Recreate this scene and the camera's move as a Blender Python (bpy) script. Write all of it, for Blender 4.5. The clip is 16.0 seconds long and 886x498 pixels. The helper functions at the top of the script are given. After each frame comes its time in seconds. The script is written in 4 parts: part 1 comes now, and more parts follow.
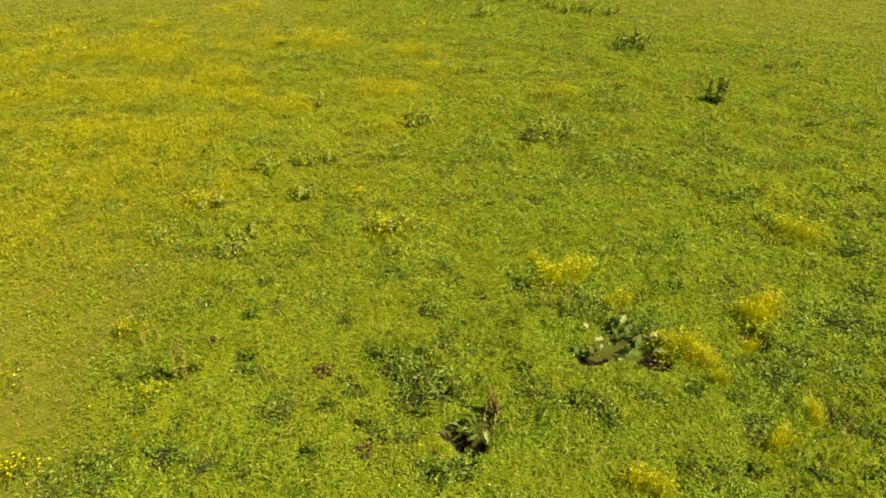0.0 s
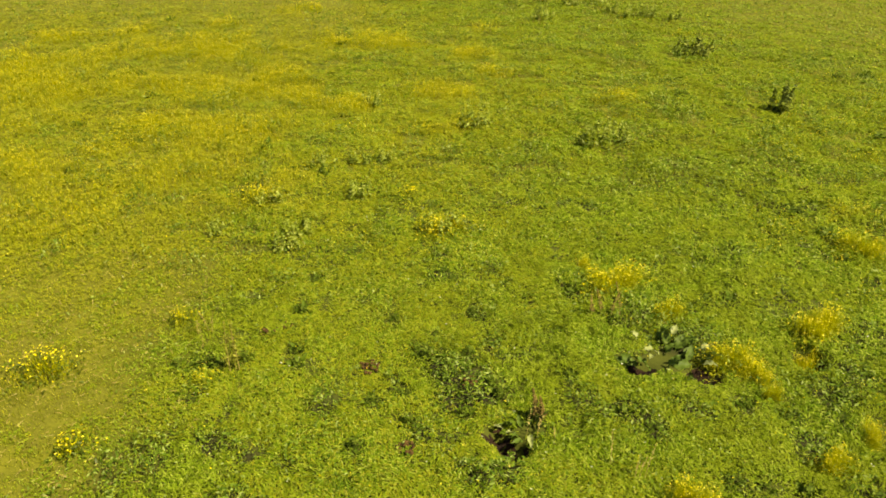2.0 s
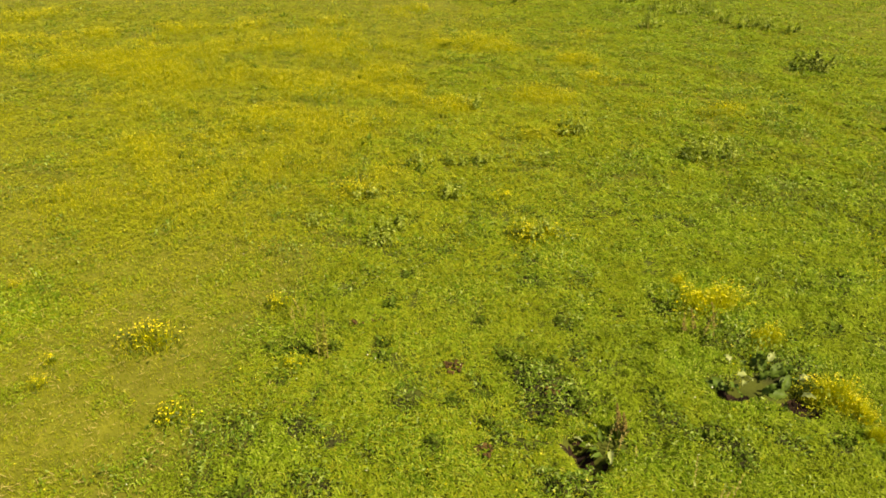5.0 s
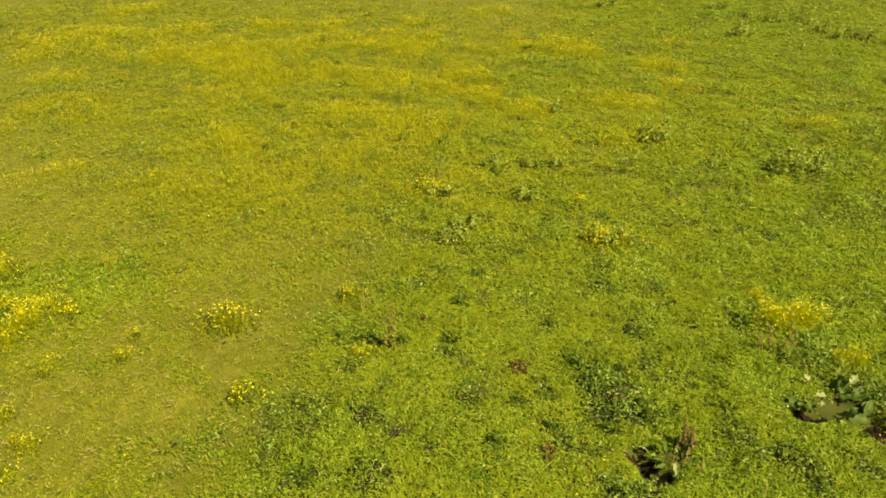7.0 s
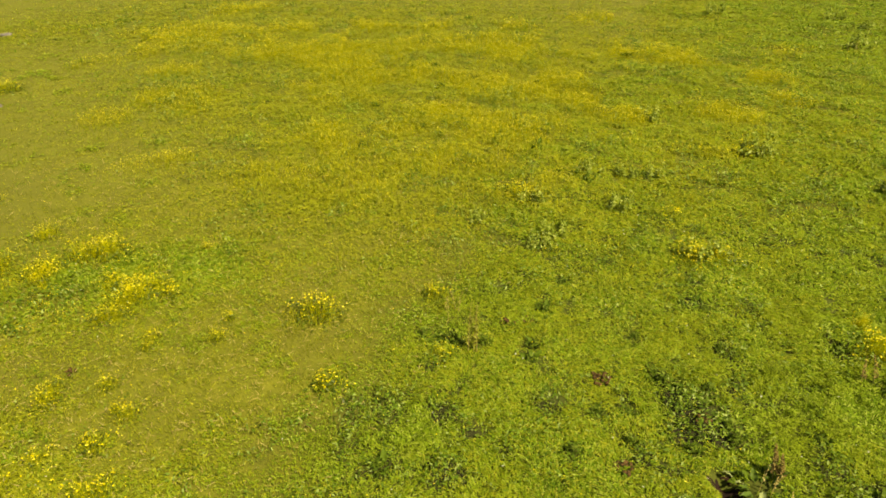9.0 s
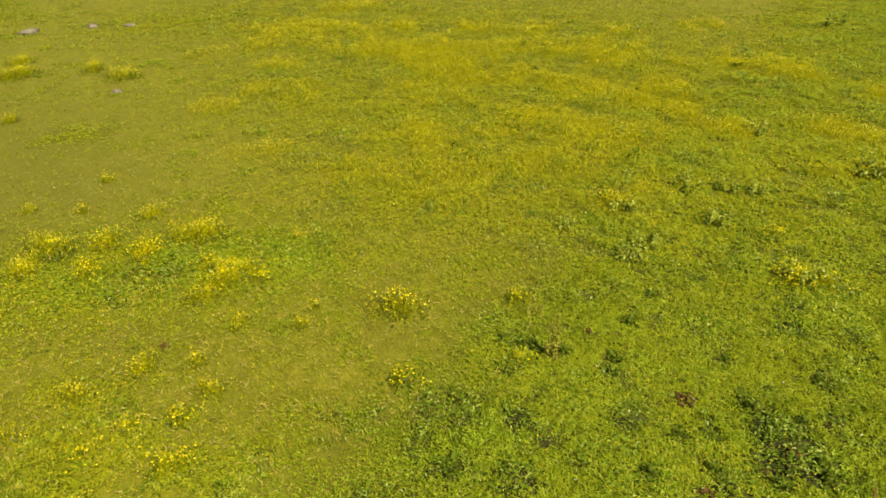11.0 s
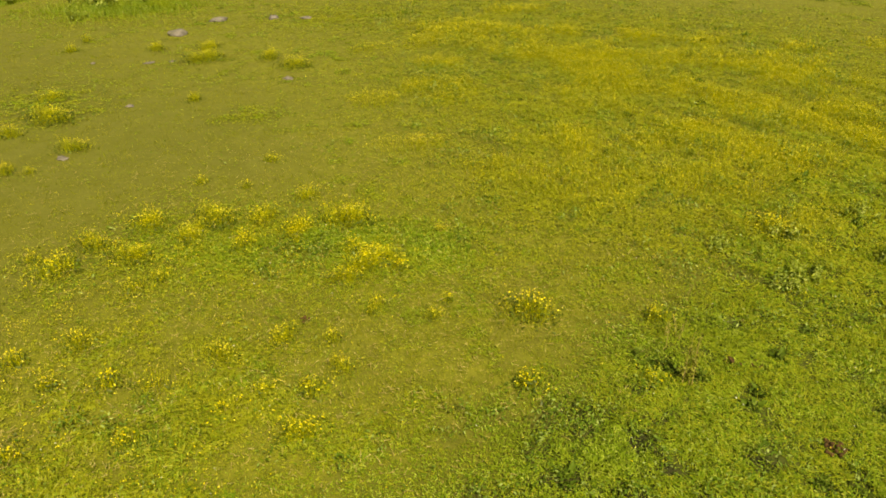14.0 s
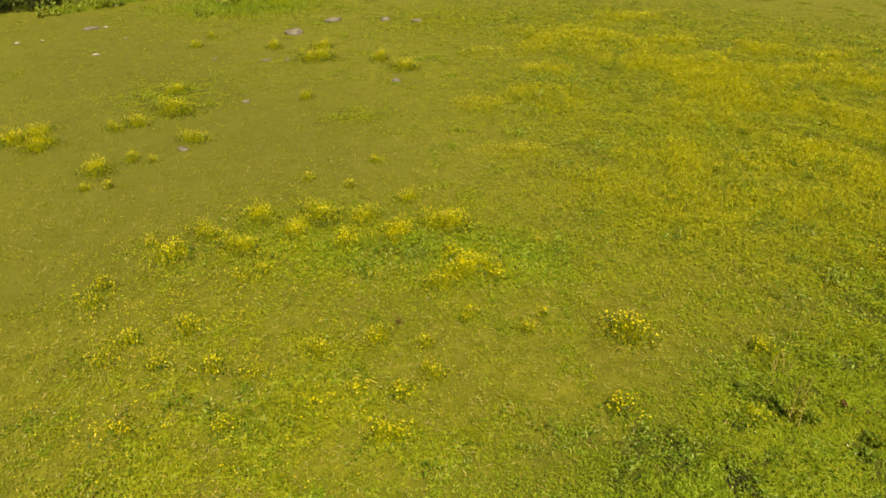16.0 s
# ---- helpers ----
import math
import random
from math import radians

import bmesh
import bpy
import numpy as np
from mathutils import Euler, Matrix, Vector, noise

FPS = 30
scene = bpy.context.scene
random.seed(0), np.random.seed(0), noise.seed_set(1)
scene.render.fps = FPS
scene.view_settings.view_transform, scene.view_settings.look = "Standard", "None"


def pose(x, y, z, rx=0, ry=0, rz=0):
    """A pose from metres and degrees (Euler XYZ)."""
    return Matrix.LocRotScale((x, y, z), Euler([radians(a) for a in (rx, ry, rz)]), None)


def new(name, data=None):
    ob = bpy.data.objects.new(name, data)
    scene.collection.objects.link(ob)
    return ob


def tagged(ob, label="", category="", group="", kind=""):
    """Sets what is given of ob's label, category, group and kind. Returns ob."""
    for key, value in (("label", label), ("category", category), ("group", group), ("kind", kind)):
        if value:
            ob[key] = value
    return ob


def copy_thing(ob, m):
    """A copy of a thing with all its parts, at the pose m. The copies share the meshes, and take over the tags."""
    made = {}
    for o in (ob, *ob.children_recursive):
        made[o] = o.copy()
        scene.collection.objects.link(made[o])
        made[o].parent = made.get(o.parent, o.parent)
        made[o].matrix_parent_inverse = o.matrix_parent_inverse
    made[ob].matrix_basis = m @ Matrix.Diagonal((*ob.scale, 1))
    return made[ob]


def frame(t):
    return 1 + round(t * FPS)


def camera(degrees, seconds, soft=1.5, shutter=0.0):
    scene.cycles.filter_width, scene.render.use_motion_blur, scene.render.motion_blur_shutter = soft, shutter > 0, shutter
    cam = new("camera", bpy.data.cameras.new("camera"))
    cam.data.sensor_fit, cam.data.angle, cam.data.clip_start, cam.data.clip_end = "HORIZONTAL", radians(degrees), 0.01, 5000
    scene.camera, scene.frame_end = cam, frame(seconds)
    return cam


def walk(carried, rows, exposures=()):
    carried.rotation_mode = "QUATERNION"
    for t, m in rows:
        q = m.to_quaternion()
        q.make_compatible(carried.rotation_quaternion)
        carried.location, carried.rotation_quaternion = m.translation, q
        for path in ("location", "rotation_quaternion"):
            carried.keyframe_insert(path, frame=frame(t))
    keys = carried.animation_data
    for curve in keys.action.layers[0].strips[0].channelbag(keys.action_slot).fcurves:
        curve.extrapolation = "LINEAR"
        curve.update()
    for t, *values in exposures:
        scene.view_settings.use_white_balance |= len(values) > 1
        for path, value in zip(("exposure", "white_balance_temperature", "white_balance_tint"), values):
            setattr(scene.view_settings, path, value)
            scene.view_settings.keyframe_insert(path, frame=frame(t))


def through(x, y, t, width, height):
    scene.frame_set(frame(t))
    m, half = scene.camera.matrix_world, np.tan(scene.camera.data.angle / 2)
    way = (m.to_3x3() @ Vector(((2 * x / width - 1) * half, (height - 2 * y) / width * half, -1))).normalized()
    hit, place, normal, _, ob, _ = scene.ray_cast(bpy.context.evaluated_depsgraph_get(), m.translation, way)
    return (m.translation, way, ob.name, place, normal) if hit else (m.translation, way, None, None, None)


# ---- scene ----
cam = camera(64.10, 16.0, soft=1.75)
PATH = [
    (0.0, pose(0.096, 0.106, 5.212, 60.410, -0.054, 0.923)),
    (0.5, pose(0.100, 0.063, 5.212, 60.465, -0.037, 2.021)),
    (1.0, pose(0.095, 0.058, 5.227, 60.483, 0.010, 3.093)),
    (1.5, pose(0.076, 0.096, 5.232, 60.556, 0.017, 4.228)),
    (2.0, pose(0.088, 0.071, 5.215, 60.612, 0.052, 5.443)),
    (2.5, pose(0.108, -0.038, 5.219, 60.643, -0.009, 6.771)),
    (3.0, pose(0.100, -0.050, 5.227, 60.672, -0.037, 8.158)),
    (3.5, pose(0.066, 0.002, 5.241, 60.727, -0.036, 9.584)),
    (4.0, pose(0.043, 0.034, 5.246, 60.738, -0.093, 10.994)),
    (6.5, pose(0.037, 0.031, 5.226, 60.956, -0.043, 18.055)),
    (7.0, pose(0.031, -0.041, 5.212, 61.017, -0.049, 19.968)),
    (7.5, pose(0.023, -0.095, 5.212, 61.069, 0.048, 21.886)),
    (8.0, pose(0.005, -0.107, 5.212, 61.152, 0.074, 23.820)),
    (10.5, pose(0.014, -0.023, 5.193, 61.465, 0.160, 33.595)),
    (11.0, pose(-0.005, -0.029, 5.174, 61.503, 0.079, 35.670)),
    (11.5, pose(-0.043, -0.014, 5.168, 61.534, 0.072, 37.747)),
    (12.0, pose(-0.061, 0.012, 5.134, 61.573, 0.117, 39.889)),
    (12.5, pose(-0.078, 0.048, 5.123, 61.614, 0.079, 42.039)),
    (13.0, pose(-0.066, 0.022, 5.125, 61.663, 0.065, 44.165)),
    (13.5, pose(-0.025, -0.012, 5.103, 61.712, -0.015, 46.259)),
    (14.0, pose(-0.021, -0.038, 5.114, 61.821, -0.072, 48.334)),
    (14.5, pose(-0.047, -0.016, 5.134, 61.831, -0.051, 50.457)),
    (15.0, pose(-0.125, 0.011, 5.163, 61.902, -0.080, 52.582)),
    (15.5, pose(-0.143, -0.021, 5.186, 61.955, -0.131, 54.633)),
    (16.0, pose(-0.133, -0.066, 5.193, 61.982, -0.085, 56.696)),
]
walk(cam, PATH, [(0.0, 1.21, 7800, 10), (7.5, 1.13, 7800, 10), (11.0, 1.01, 7800, 10), (16.0, 0.87, 7800, 10)])

# ---- light ----
SUN_DIR = Vector((0.72, -0.28, 1.00)).normalized()  # towards the sun
world = bpy.data.worlds.new("clear_sky")
scene.world = world
world.use_nodes = True
_nt = world.node_tree
_sky = _nt.nodes.new("ShaderNodeTexSky")
_sky.sky_type, _sky.sun_disc = "NISHITA", False
_sky.sun_elevation = math.asin(SUN_DIR.z)
_sky.dust_density, _sky.ozone_density = 2.5, 0.5
_sky.sun_rotation = math.atan2(SUN_DIR.x, SUN_DIR.y)
_nt.links.new(_sky.outputs[0], _nt.nodes["Background"].inputs[0])
_nt.nodes["Background"].inputs[1].default_value = 0.05
_sun = bpy.data.lights.new("sun", "SUN")
_sun.energy, _sun.angle, _sun.color = 4.6, radians(0.53), (1.0, 0.93, 0.80)
sun_ob = new("sun", _sun)
sun_ob.rotation_mode = "QUATERNION"
sun_ob.rotation_quaternion = SUN_DIR.to_track_quat("Z", "Y")
sun_ob.location = (12, -6, 30)

rng = np.random.default_rng(7)


# ---- materials ----
def principled(name, rough=0.6, spec=0.3):
    m = bpy.data.materials.new(name)
    m.use_nodes = True
    b = m.node_tree.nodes["Principled BSDF"]
    b.inputs["Roughness"].default_value = rough
    b.inputs["Specular IOR Level"].default_value = spec
    return m, m.node_tree, b


def ramp(nt, stops, source):
    r = nt.nodes.new("ShaderNodeValToRGB")
    while len(r.color_ramp.elements) < len(stops):
        r.color_ramp.elements.new(0.5)
    for e, (p, c) in zip(r.color_ramp.elements, stops):
        e.position, e.color = p, (*c, 1)
    nt.links.new(source, r.inputs[0])
    return r.outputs[0]


def mixed(nt, a, b, fac, kind="MIX"):
    n = nt.nodes.new("ShaderNodeMix")
    n.data_type, n.blend_type = "RGBA", kind
    for sock, v in ((n.inputs[6], a), (n.inputs[7], b), (n.inputs[0], fac)):
        if isinstance(v, (float, int)):
            sock.default_value = v
        elif isinstance(v, tuple):
            sock.default_value = (*v, 1)
        else:
            nt.links.new(v, sock)
    return n.outputs[2]


def noise_node(nt, scale, detail=3.0, rough=0.55):
    n = nt.nodes.new("ShaderNodeTexNoise")
    n.inputs["Scale"].default_value = scale
    n.inputs["Detail"].default_value = detail
    n.inputs["Roughness"].default_value = rough
    g = nt.nodes.new("ShaderNodeNewGeometry")
    nt.links.new(g.outputs["Position"], n.inputs["Vector"])
    return n.outputs[0]


def plant_material(name, colours, patch, patch_amount=0.5, through=0.35, rough=0.5, patch_scale=0.9, spec=0.22):
    """Leaf blades: a colour for each island, drifting over patches of the meadow; light passes through."""
    m, nt, b = principled(name, rough, spec)
    g = nt.nodes.new("ShaderNodeNewGeometry")
    n = len(colours)
    base = ramp(nt, [(i / (n - 1), c) for i, c in enumerate(colours)], g.outputs["Random Per Island"])
    drift = ramp(nt, [(0.40, (0, 0, 0)), (0.58, (1, 1, 1))], noise_node(nt, patch_scale, 5.0, 0.62))
    amount = mixed(nt, (0, 0, 0), drift, patch_amount)
    col = mixed(nt, base, patch, amount)
    nt.links.new(col, b.inputs["Base Color"])
    t = nt.nodes.new("ShaderNodeBsdfTranslucent")
    nt.links.new(col, t.inputs[0])
    mix = nt.nodes.new("ShaderNodeMixShader")
    mix.inputs[0].default_value = through
    nt.links.new(b.outputs[0], mix.inputs[1])
    nt.links.new(t.outputs[0], mix.inputs[2])
    nt.links.new(mix.outputs[0], nt.nodes["Material Output"].inputs[0])
    return m


def solid_material(name, c1, c2, scale, rough=0.85, bump=0.4, c3=None):
    m, nt, b = principled(name, rough, 0.2)
    col = mixed(nt, c1, c2, ramp(nt, [(0.35, (0, 0, 0)), (0.65, (1, 1, 1))], noise_node(nt, scale, 5.0)))
    if c3:
        col = mixed(nt, col, c3, ramp(nt, [(0.5, (0, 0, 0)), (0.7, (1, 1, 1))], noise_node(nt, scale * 0.23, 3.0)))
    col = mixed(nt, col, mixed(nt, (0.55, 0.55, 0.55), (1.35, 1.32, 1.25), noise_node(nt, scale * 4.3, 6.0, 0.7)), 1.0, "MULTIPLY")
    nt.links.new(col, b.inputs["Base Color"])
    bp = nt.nodes.new("ShaderNodeBump")
    bp.inputs["Strength"].default_value, bp.inputs["Distance"].default_value = bump, 0.02
    nt.links.new(noise_node(nt, scale * 3, 4.0), bp.inputs["Height"])
    nt.links.new(bp.outputs[0], b.inputs["Normal"])
    return m


M_GRASS = plant_material("lush_grass_blades", [(0.085, 0.15, 0.008), (0.13, 0.205, 0.012), (0.175, 0.255, 0.018), (0.34, 0.41, 0.07)], (0.235, 0.265, 0.008), 0.5, 0.35, 0.6, 0.9, 0.06)
M_SPRAWL = plant_material("sprawling_grass_leaves", [(0.078, 0.15, 0.007), (0.125, 0.205, 0.009), (0.168, 0.248, 0.012), (0.23, 0.31, 0.02), (0.39, 0.46, 0.07)], (0.205, 0.25, 0.012), 0.60, 0.38, 0.6, 0.9, 0.06)
M_YELLOWISH = plant_material("flowering_sward_leaves", [(0.13, 0.165, 0.006), (0.185, 0.212, 0.008), (0.245, 0.262, 0.012), (0.34, 0.345, 0.03)], (0.265, 0.28, 0.012), 0.5, 0.32, 0.5, 0.9, 0.12)
M_GRAZED = plant_material("grazed_grass_blades", [(0.105, 0.12, 0.007), (0.17, 0.18, 0.010), (0.235, 0.232, 0.016), (0.36, 0.335, 0.045)], (0.14, 0.18, 0.008), 0.6, 0.25, 0.65, 0.6, 0.08)
M_LEAF = plant_material("meadow_herb_leaves", [(0.04, 0.08, 0.005), (0.075, 0.13, 0.009), (0.13, 0.20, 0.018), (0.34, 0.41, 0.11)], (0.085, 0.14, 0.006), 0.5, 0.30, 0.6, 0.9, 0.08)
M_FERNY = plant_material("buttercup_foliage", [(0.045, 0.07, 0.004), (0.085, 0.12, 0.006), (0.16, 0.195, 0.010)], (0.085, 0.11, 0.005), 0.5, 0.35, 0.5)
M_DARKLEAF = plant_material("dark_weed_leaves", [(0.032, 0.058, 0.003), (0.055, 0.092, 0.004), (0.09, 0.135, 0.008), (0.17, 0.215, 0.025)], (0.05, 0.085, 0.004), 0.4, 0.2, 0.65, 0.9, 0.1)
M_NETTLE = plant_material("grey_green_weed_leaves", [(0.07, 0.11, 0.008), (0.18, 0.24, 0.02), (0.34, 0.40, 0.05), (0.52, 0.57, 0.15)], (0.20, 0.26, 0.025), 0.4, 0.42, 0.6, 0.9, 0.12)
M_THISTLE = plant_material("thistle_leaves", [(0.03, 0.048, 0.005), (0.07, 0.10, 0.010), (0.17, 0.21, 0.02), (0.36, 0.40, 0.08)], (0.09, 0.12, 0.008), 0.3, 0.2, 0.6, 0.9, 0.12)
M_DOCK = plant_material("dock_leaf_green", [(0.032, 0.065, 0.006), (0.06, 0.105, 0.010), (0.12, 0.17, 0.025)], (0.10, 0.14, 0.02), 0.45, 0.25, 0.55, 9.0, 0.15)
M_PALE = plant_material("dock_leaf_pale_underside", [(0.17, 0.20, 0.05), (0.28, 0.31, 0.11)], (0.14, 0.175, 0.04), 0.4, 0.15, 0.5, 12.0)
M_TALLDOCK = plant_material("withering_dock_leaves", [(0.12, 0.13, 0.010), (0.20, 0.21, 0.015), (0.30, 0.30, 0.04)], (0.20, 0.22, 0.014), 0.4, 0.35, 0.6)
M_BUTTER = plant_material("buttercup_petals", [(0.52, 0.43, 0.004), (0.68, 0.58, 0.012), (0.82, 0.75, 0.08)], (0.62, 0.53, 0.008), 0.3, 0.3, 0.35)
M_STEM = plant_material("buttercup_stems", [(0.28, 0.33, 0.010), (0.42, 0.43, 0.012), (0.54, 0.51, 0.015)], (0.42, 0.42, 0.010), 0.4, 0.45)
M_WHITE = plant_material("daisy_petals", [(0.35, 0.36, 0.22), (0.5, 0.5, 0.35)], (0.4, 0.42, 0.25), 0.3, 0.2)
M_DRY = plant_material("dry_straw_stalks", [(0.20, 0.15, 0.03), (0.34, 0.27, 0.07), (0.42, 0.36, 0.12)], (0.30, 0.24, 0.06), 0.4, 0.15, 0.7)
M_SEED = plant_material("rust_brown_seed_heads", [(0.10, 0.065, 0.015), (0.17, 0.125, 0.026), (0.27, 0.21, 0.045)], (0.15, 0.11, 0.022), 0.4, 0.1, 0.8)
M_BUSH = plant_material("shrub_leaves", [(0.02, 0.04, 0.004), (0.04, 0.07, 0.006), (0.075, 0.11, 0.010), (0.13, 0.16, 0.018)], (0.03, 0.055, 0.005), 0.5, 0.25, 0.45)
M_GROUND = solid_material("thatch_and_soil", (0.095, 0.103, 0.006), (0.143, 0.147, 0.010), 5.0, 0.95, 0.6, (0.105, 0.106, 0.009))
_nt = M_GROUND.node_tree
_b = _nt.nodes["Principled BSDF"]
_turf = _b.inputs["Base Color"].links[0].from_socket
# shade in the gaps between rank blades, painted as a darker ground colour
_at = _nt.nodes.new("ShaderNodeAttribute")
_at.attribute_name = "thatch_shade"
_wo = _nt.nodes.new("ShaderNodeAttribute")
_wo.attribute_name = "worn"
_worn = mixed(_nt, (0.082, 0.086, 0.005), (0.110, 0.113, 0.013), ramp(_nt, [(0.35, (0, 0, 0)), (0.68, (1, 1, 1))], noise_node(_nt, 1.6, 8.0, 0.75)))
_worn = mixed(_nt, _worn, mixed(_nt, (0.5, 0.5, 0.5), (1.4, 1.38, 1.3), noise_node(_nt, 17.0, 6.0, 0.75)), 1.0, "MULTIPLY")
_turf = mixed(_nt, _turf, _worn, _wo.outputs["Fac"])
# near-black soil colour stands in for deep shade in the weedy pockets
_pocket = _nt.nodes.new("ShaderNodeAttribute")
_pocket.attribute_name = "pocket_shade"
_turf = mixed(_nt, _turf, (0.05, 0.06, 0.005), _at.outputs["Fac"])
_nt.links.new(mixed(_nt, _turf, (0.018, 0.017, 0.004), _pocket.outputs["Fac"]), _b.inputs["Base Color"])
M_SOIL = solid_material("dark_bare_soil", (0.009, 0.0045, 0.0015), (0.026, 0.0125, 0.004), 14.0, 0.95, 1.0)
M_DUNG = solid_material("dried_dung", (0.05, 0.028, 0.006), (0.115, 0.07, 0.016), 30.0, 0.9, 1.0)
M_STONE = solid_material("grey_weathered_stone", (0.10, 0.09, 0.068), (0.175, 0.158, 0.118), 7.0, 0.9, 0.7, (0.11, 0.105, 0.06))
M_BARK = solid_material("shrub_bark", (0.06, 0.045, 0.03), (0.12, 0.09, 0.06), 20.0, 0.9, 0.8)


# ---- helpers for the build ----
def vn(x, y, s, seed):
    """Smooth value noise, 0 to 1, with cells of s metres."""
    x, y = np.asarray(x, float) / s, np.asarray(y, float) / s
    ix, iy = np.floor(x).astype(np.int64), np.floor(y).astype(np.int64)
    fx, fy = x - ix, y - iy
    fx, fy = fx * fx * (3 - 2 * fx), fy * fy * (3 - 2 * fy)

    def h(a, b):
        k = (a * 374761393 + b * 668265263 + seed * 1442695041) & 0xFFFFFFFF
        k = ((k ^ (k >> 13)) * 1274126177) & 0xFFFFFFFF
        return ((k ^ (k >> 16)) & 0xFFFF) / 65535.0

    top = h(ix, iy) * (1 - fx) + h(ix + 1, iy) * fx
    low = h(ix, iy + 1) * (1 - fx) + h(ix + 1, iy + 1) * fx
    return top * (1 - fy) + low * fy


def fbm(x, y, s, seed):
    return (vn(x, y, s, seed) + 0.5 * vn(x, y, s * 0.47, seed + 1) + 0.25 * vn(x, y, s * 0.21, seed + 2)) / 1.75


def step(a, b, v):
    k = np.clip((v - a) / (b - a), 0, 1)
    return k * k * (3 - 2 * k)


def blobs(x, y, spots):
    """Sum of soft round spots (x, y, radius, weight), at most 1."""
    x, y = np.asarray(x, float), np.asarray(y, float)
    out = np.zeros_like(x)
    for cx, cy, r, w in spots:
        d = ((x - cx) ** 2 + (y - cy) ** 2) / (r * r)
        near = d < 9
        out[near] += w * np.exp(-d[near])
    return np.clip(out, 0, 1)


def charted(fn, cell=0.10, half=48.0):
    """fn(x, y) worked out once on a square grid over the pasture, and read off it by blending the four corners."""
    kept = []

    def read(x, y):
        if not kept:
            g = np.arange(-half, half + cell, cell)
            kept.append(np.stack([fn(g, np.full(len(g), v)) for v in g]).astype(np.float32))
        t = kept[0]
        n = t.shape[0] - 2
        fx, fy = np.clip((np.asarray(x, float) + half) / cell, 0, n), np.clip((np.asarray(y, float) + half) / cell, 0, n)
        ix, iy = fx.astype(np.int32), fy.astype(np.int32)
        fx, fy = fx - ix, fy - iy
        return (t[iy, ix] * (1 - fx) + t[iy, ix + 1] * fx) * (1 - fy) + (t[iy + 1, ix] * (1 - fx) + t[iy + 1, ix + 1] * fx) * fy

    return read


TALL_DOCK = (-2.89, 6.23)
# low dark weeds, by distance
WEEDS_NEAR = [
    (-2.87, 4.08), (-1.28, 5.11), (2.37, 5.03), (2.64, 4.97), (-0.81, 5.57), (-0.22, 5.75), (3.00, 4.97), (1.73, 5.72), (-1.23, 5.85),
    (0.16, 6.07), (-0.94, 6.01), (1.44, 5.92), (-0.37, 6.11), (3.64, 4.93), (0.07, 6.23), (4.10, 4.92), (0.89, 6.44), (-0.24, 6.54),
    (-0.53, 6.62), (-0.24, 6.70), (-0.74, 6.67), (2.77, 6.15), (-2.22, 6.37), (3.22, 6.01), (-0.81, 6.79), (-2.87, 6.41), (-2.29, 6.64),
    (4.13, 5.76), (-3.14, 6.30), (-3.36, 6.27), (-3.58, 6.25), (4.46, 5.62),
]
WEEDS_MID = [
    (0.84, 7.29), (4.37, 5.94), (3.89, 6.41), (-1.24, 7.42), (-0.24, 7.65), (-2.48, 7.48), (1.01, 8.23), (-0.59, 8.49),
    (-2.46, 8.28), (2.80, 8.20), (3.14, 8.29), (-2.13, 9.09), (5.62, 8.11), (5.14, 8.82), (5.05, 9.49), (5.99, 9.24), (5.03, 10.27),
    (-2.46, 11.44),
]
WEEDS_FAR = [
    (4.87, 10.98), (-3.24, 11.91), (-3.54, 12.01), (-3.85, 12.01), (7.02, 10.57), (-2.53, 12.65), (6.55, 11.14), (7.21, 11.45), (-4.69, 13.01),
    (-2.03, 22.1), (-6.68, 10.24), (-9.24, 13.94), (-7.9, 11.37), (-8.14, 17.38), (2.99, 13.86), (3.35, 14.10), (-7.45, 13.14), (1.08, 15.11), (6.57, 14.84), (7.75, 14.65), (8.49, 14.77), (8.99, 14.89), (4.23, 17.29),
    (-8.61, 16.16), (-6.46, 17.57), (4.21, 18.64), (-9.76, 18.00), (8.70, 19.44), (9.42, 19.46), (-5.09, 21.49), (-12.29, 22.58), (-11.83, 24.56),
]
# flowering buttercup clumps by where they grow: x, y, radius
CLUMPS_BAND = [
    (-7.19, 1.35, 0.16), (-7.63, 0.85, 0.14), (-8.08, 0.26, 0.25), (-8.31, 0.67, 0.17), (-8.24, 1.34, 0.21), (-7.42, 4.66, 0.22), (-7.16, 5.41, 0.19),
    (-7.52, 5.12, 0.37), (-7.54, 5.42, 0.27), (-9.08, 2.27, 0.30), (-9.47, 0.35, 0.33), (-7.92, 5.28, 0.29), (-9.15, 2.70, 0.15), (-9.92, 0.67, 0.19),
    (-9.21, 4.07, 0.31), (-7.68, 6.72, 0.12), (-9.94, 2.65, 0.34), (-9.02, 4.96, 0.40), (-10.33, 1.70, 0.30), (-8.92, 5.77, 0.46), (-10.05, 3.60, 0.32),
    (-9.84, 4.75, 0.28), (-10.75, 2.36, 0.27), (-10.91, 1.53, 0.14), (-10.32, 4.12, 0.39), (-10.81, 3.29, 0.33),
]
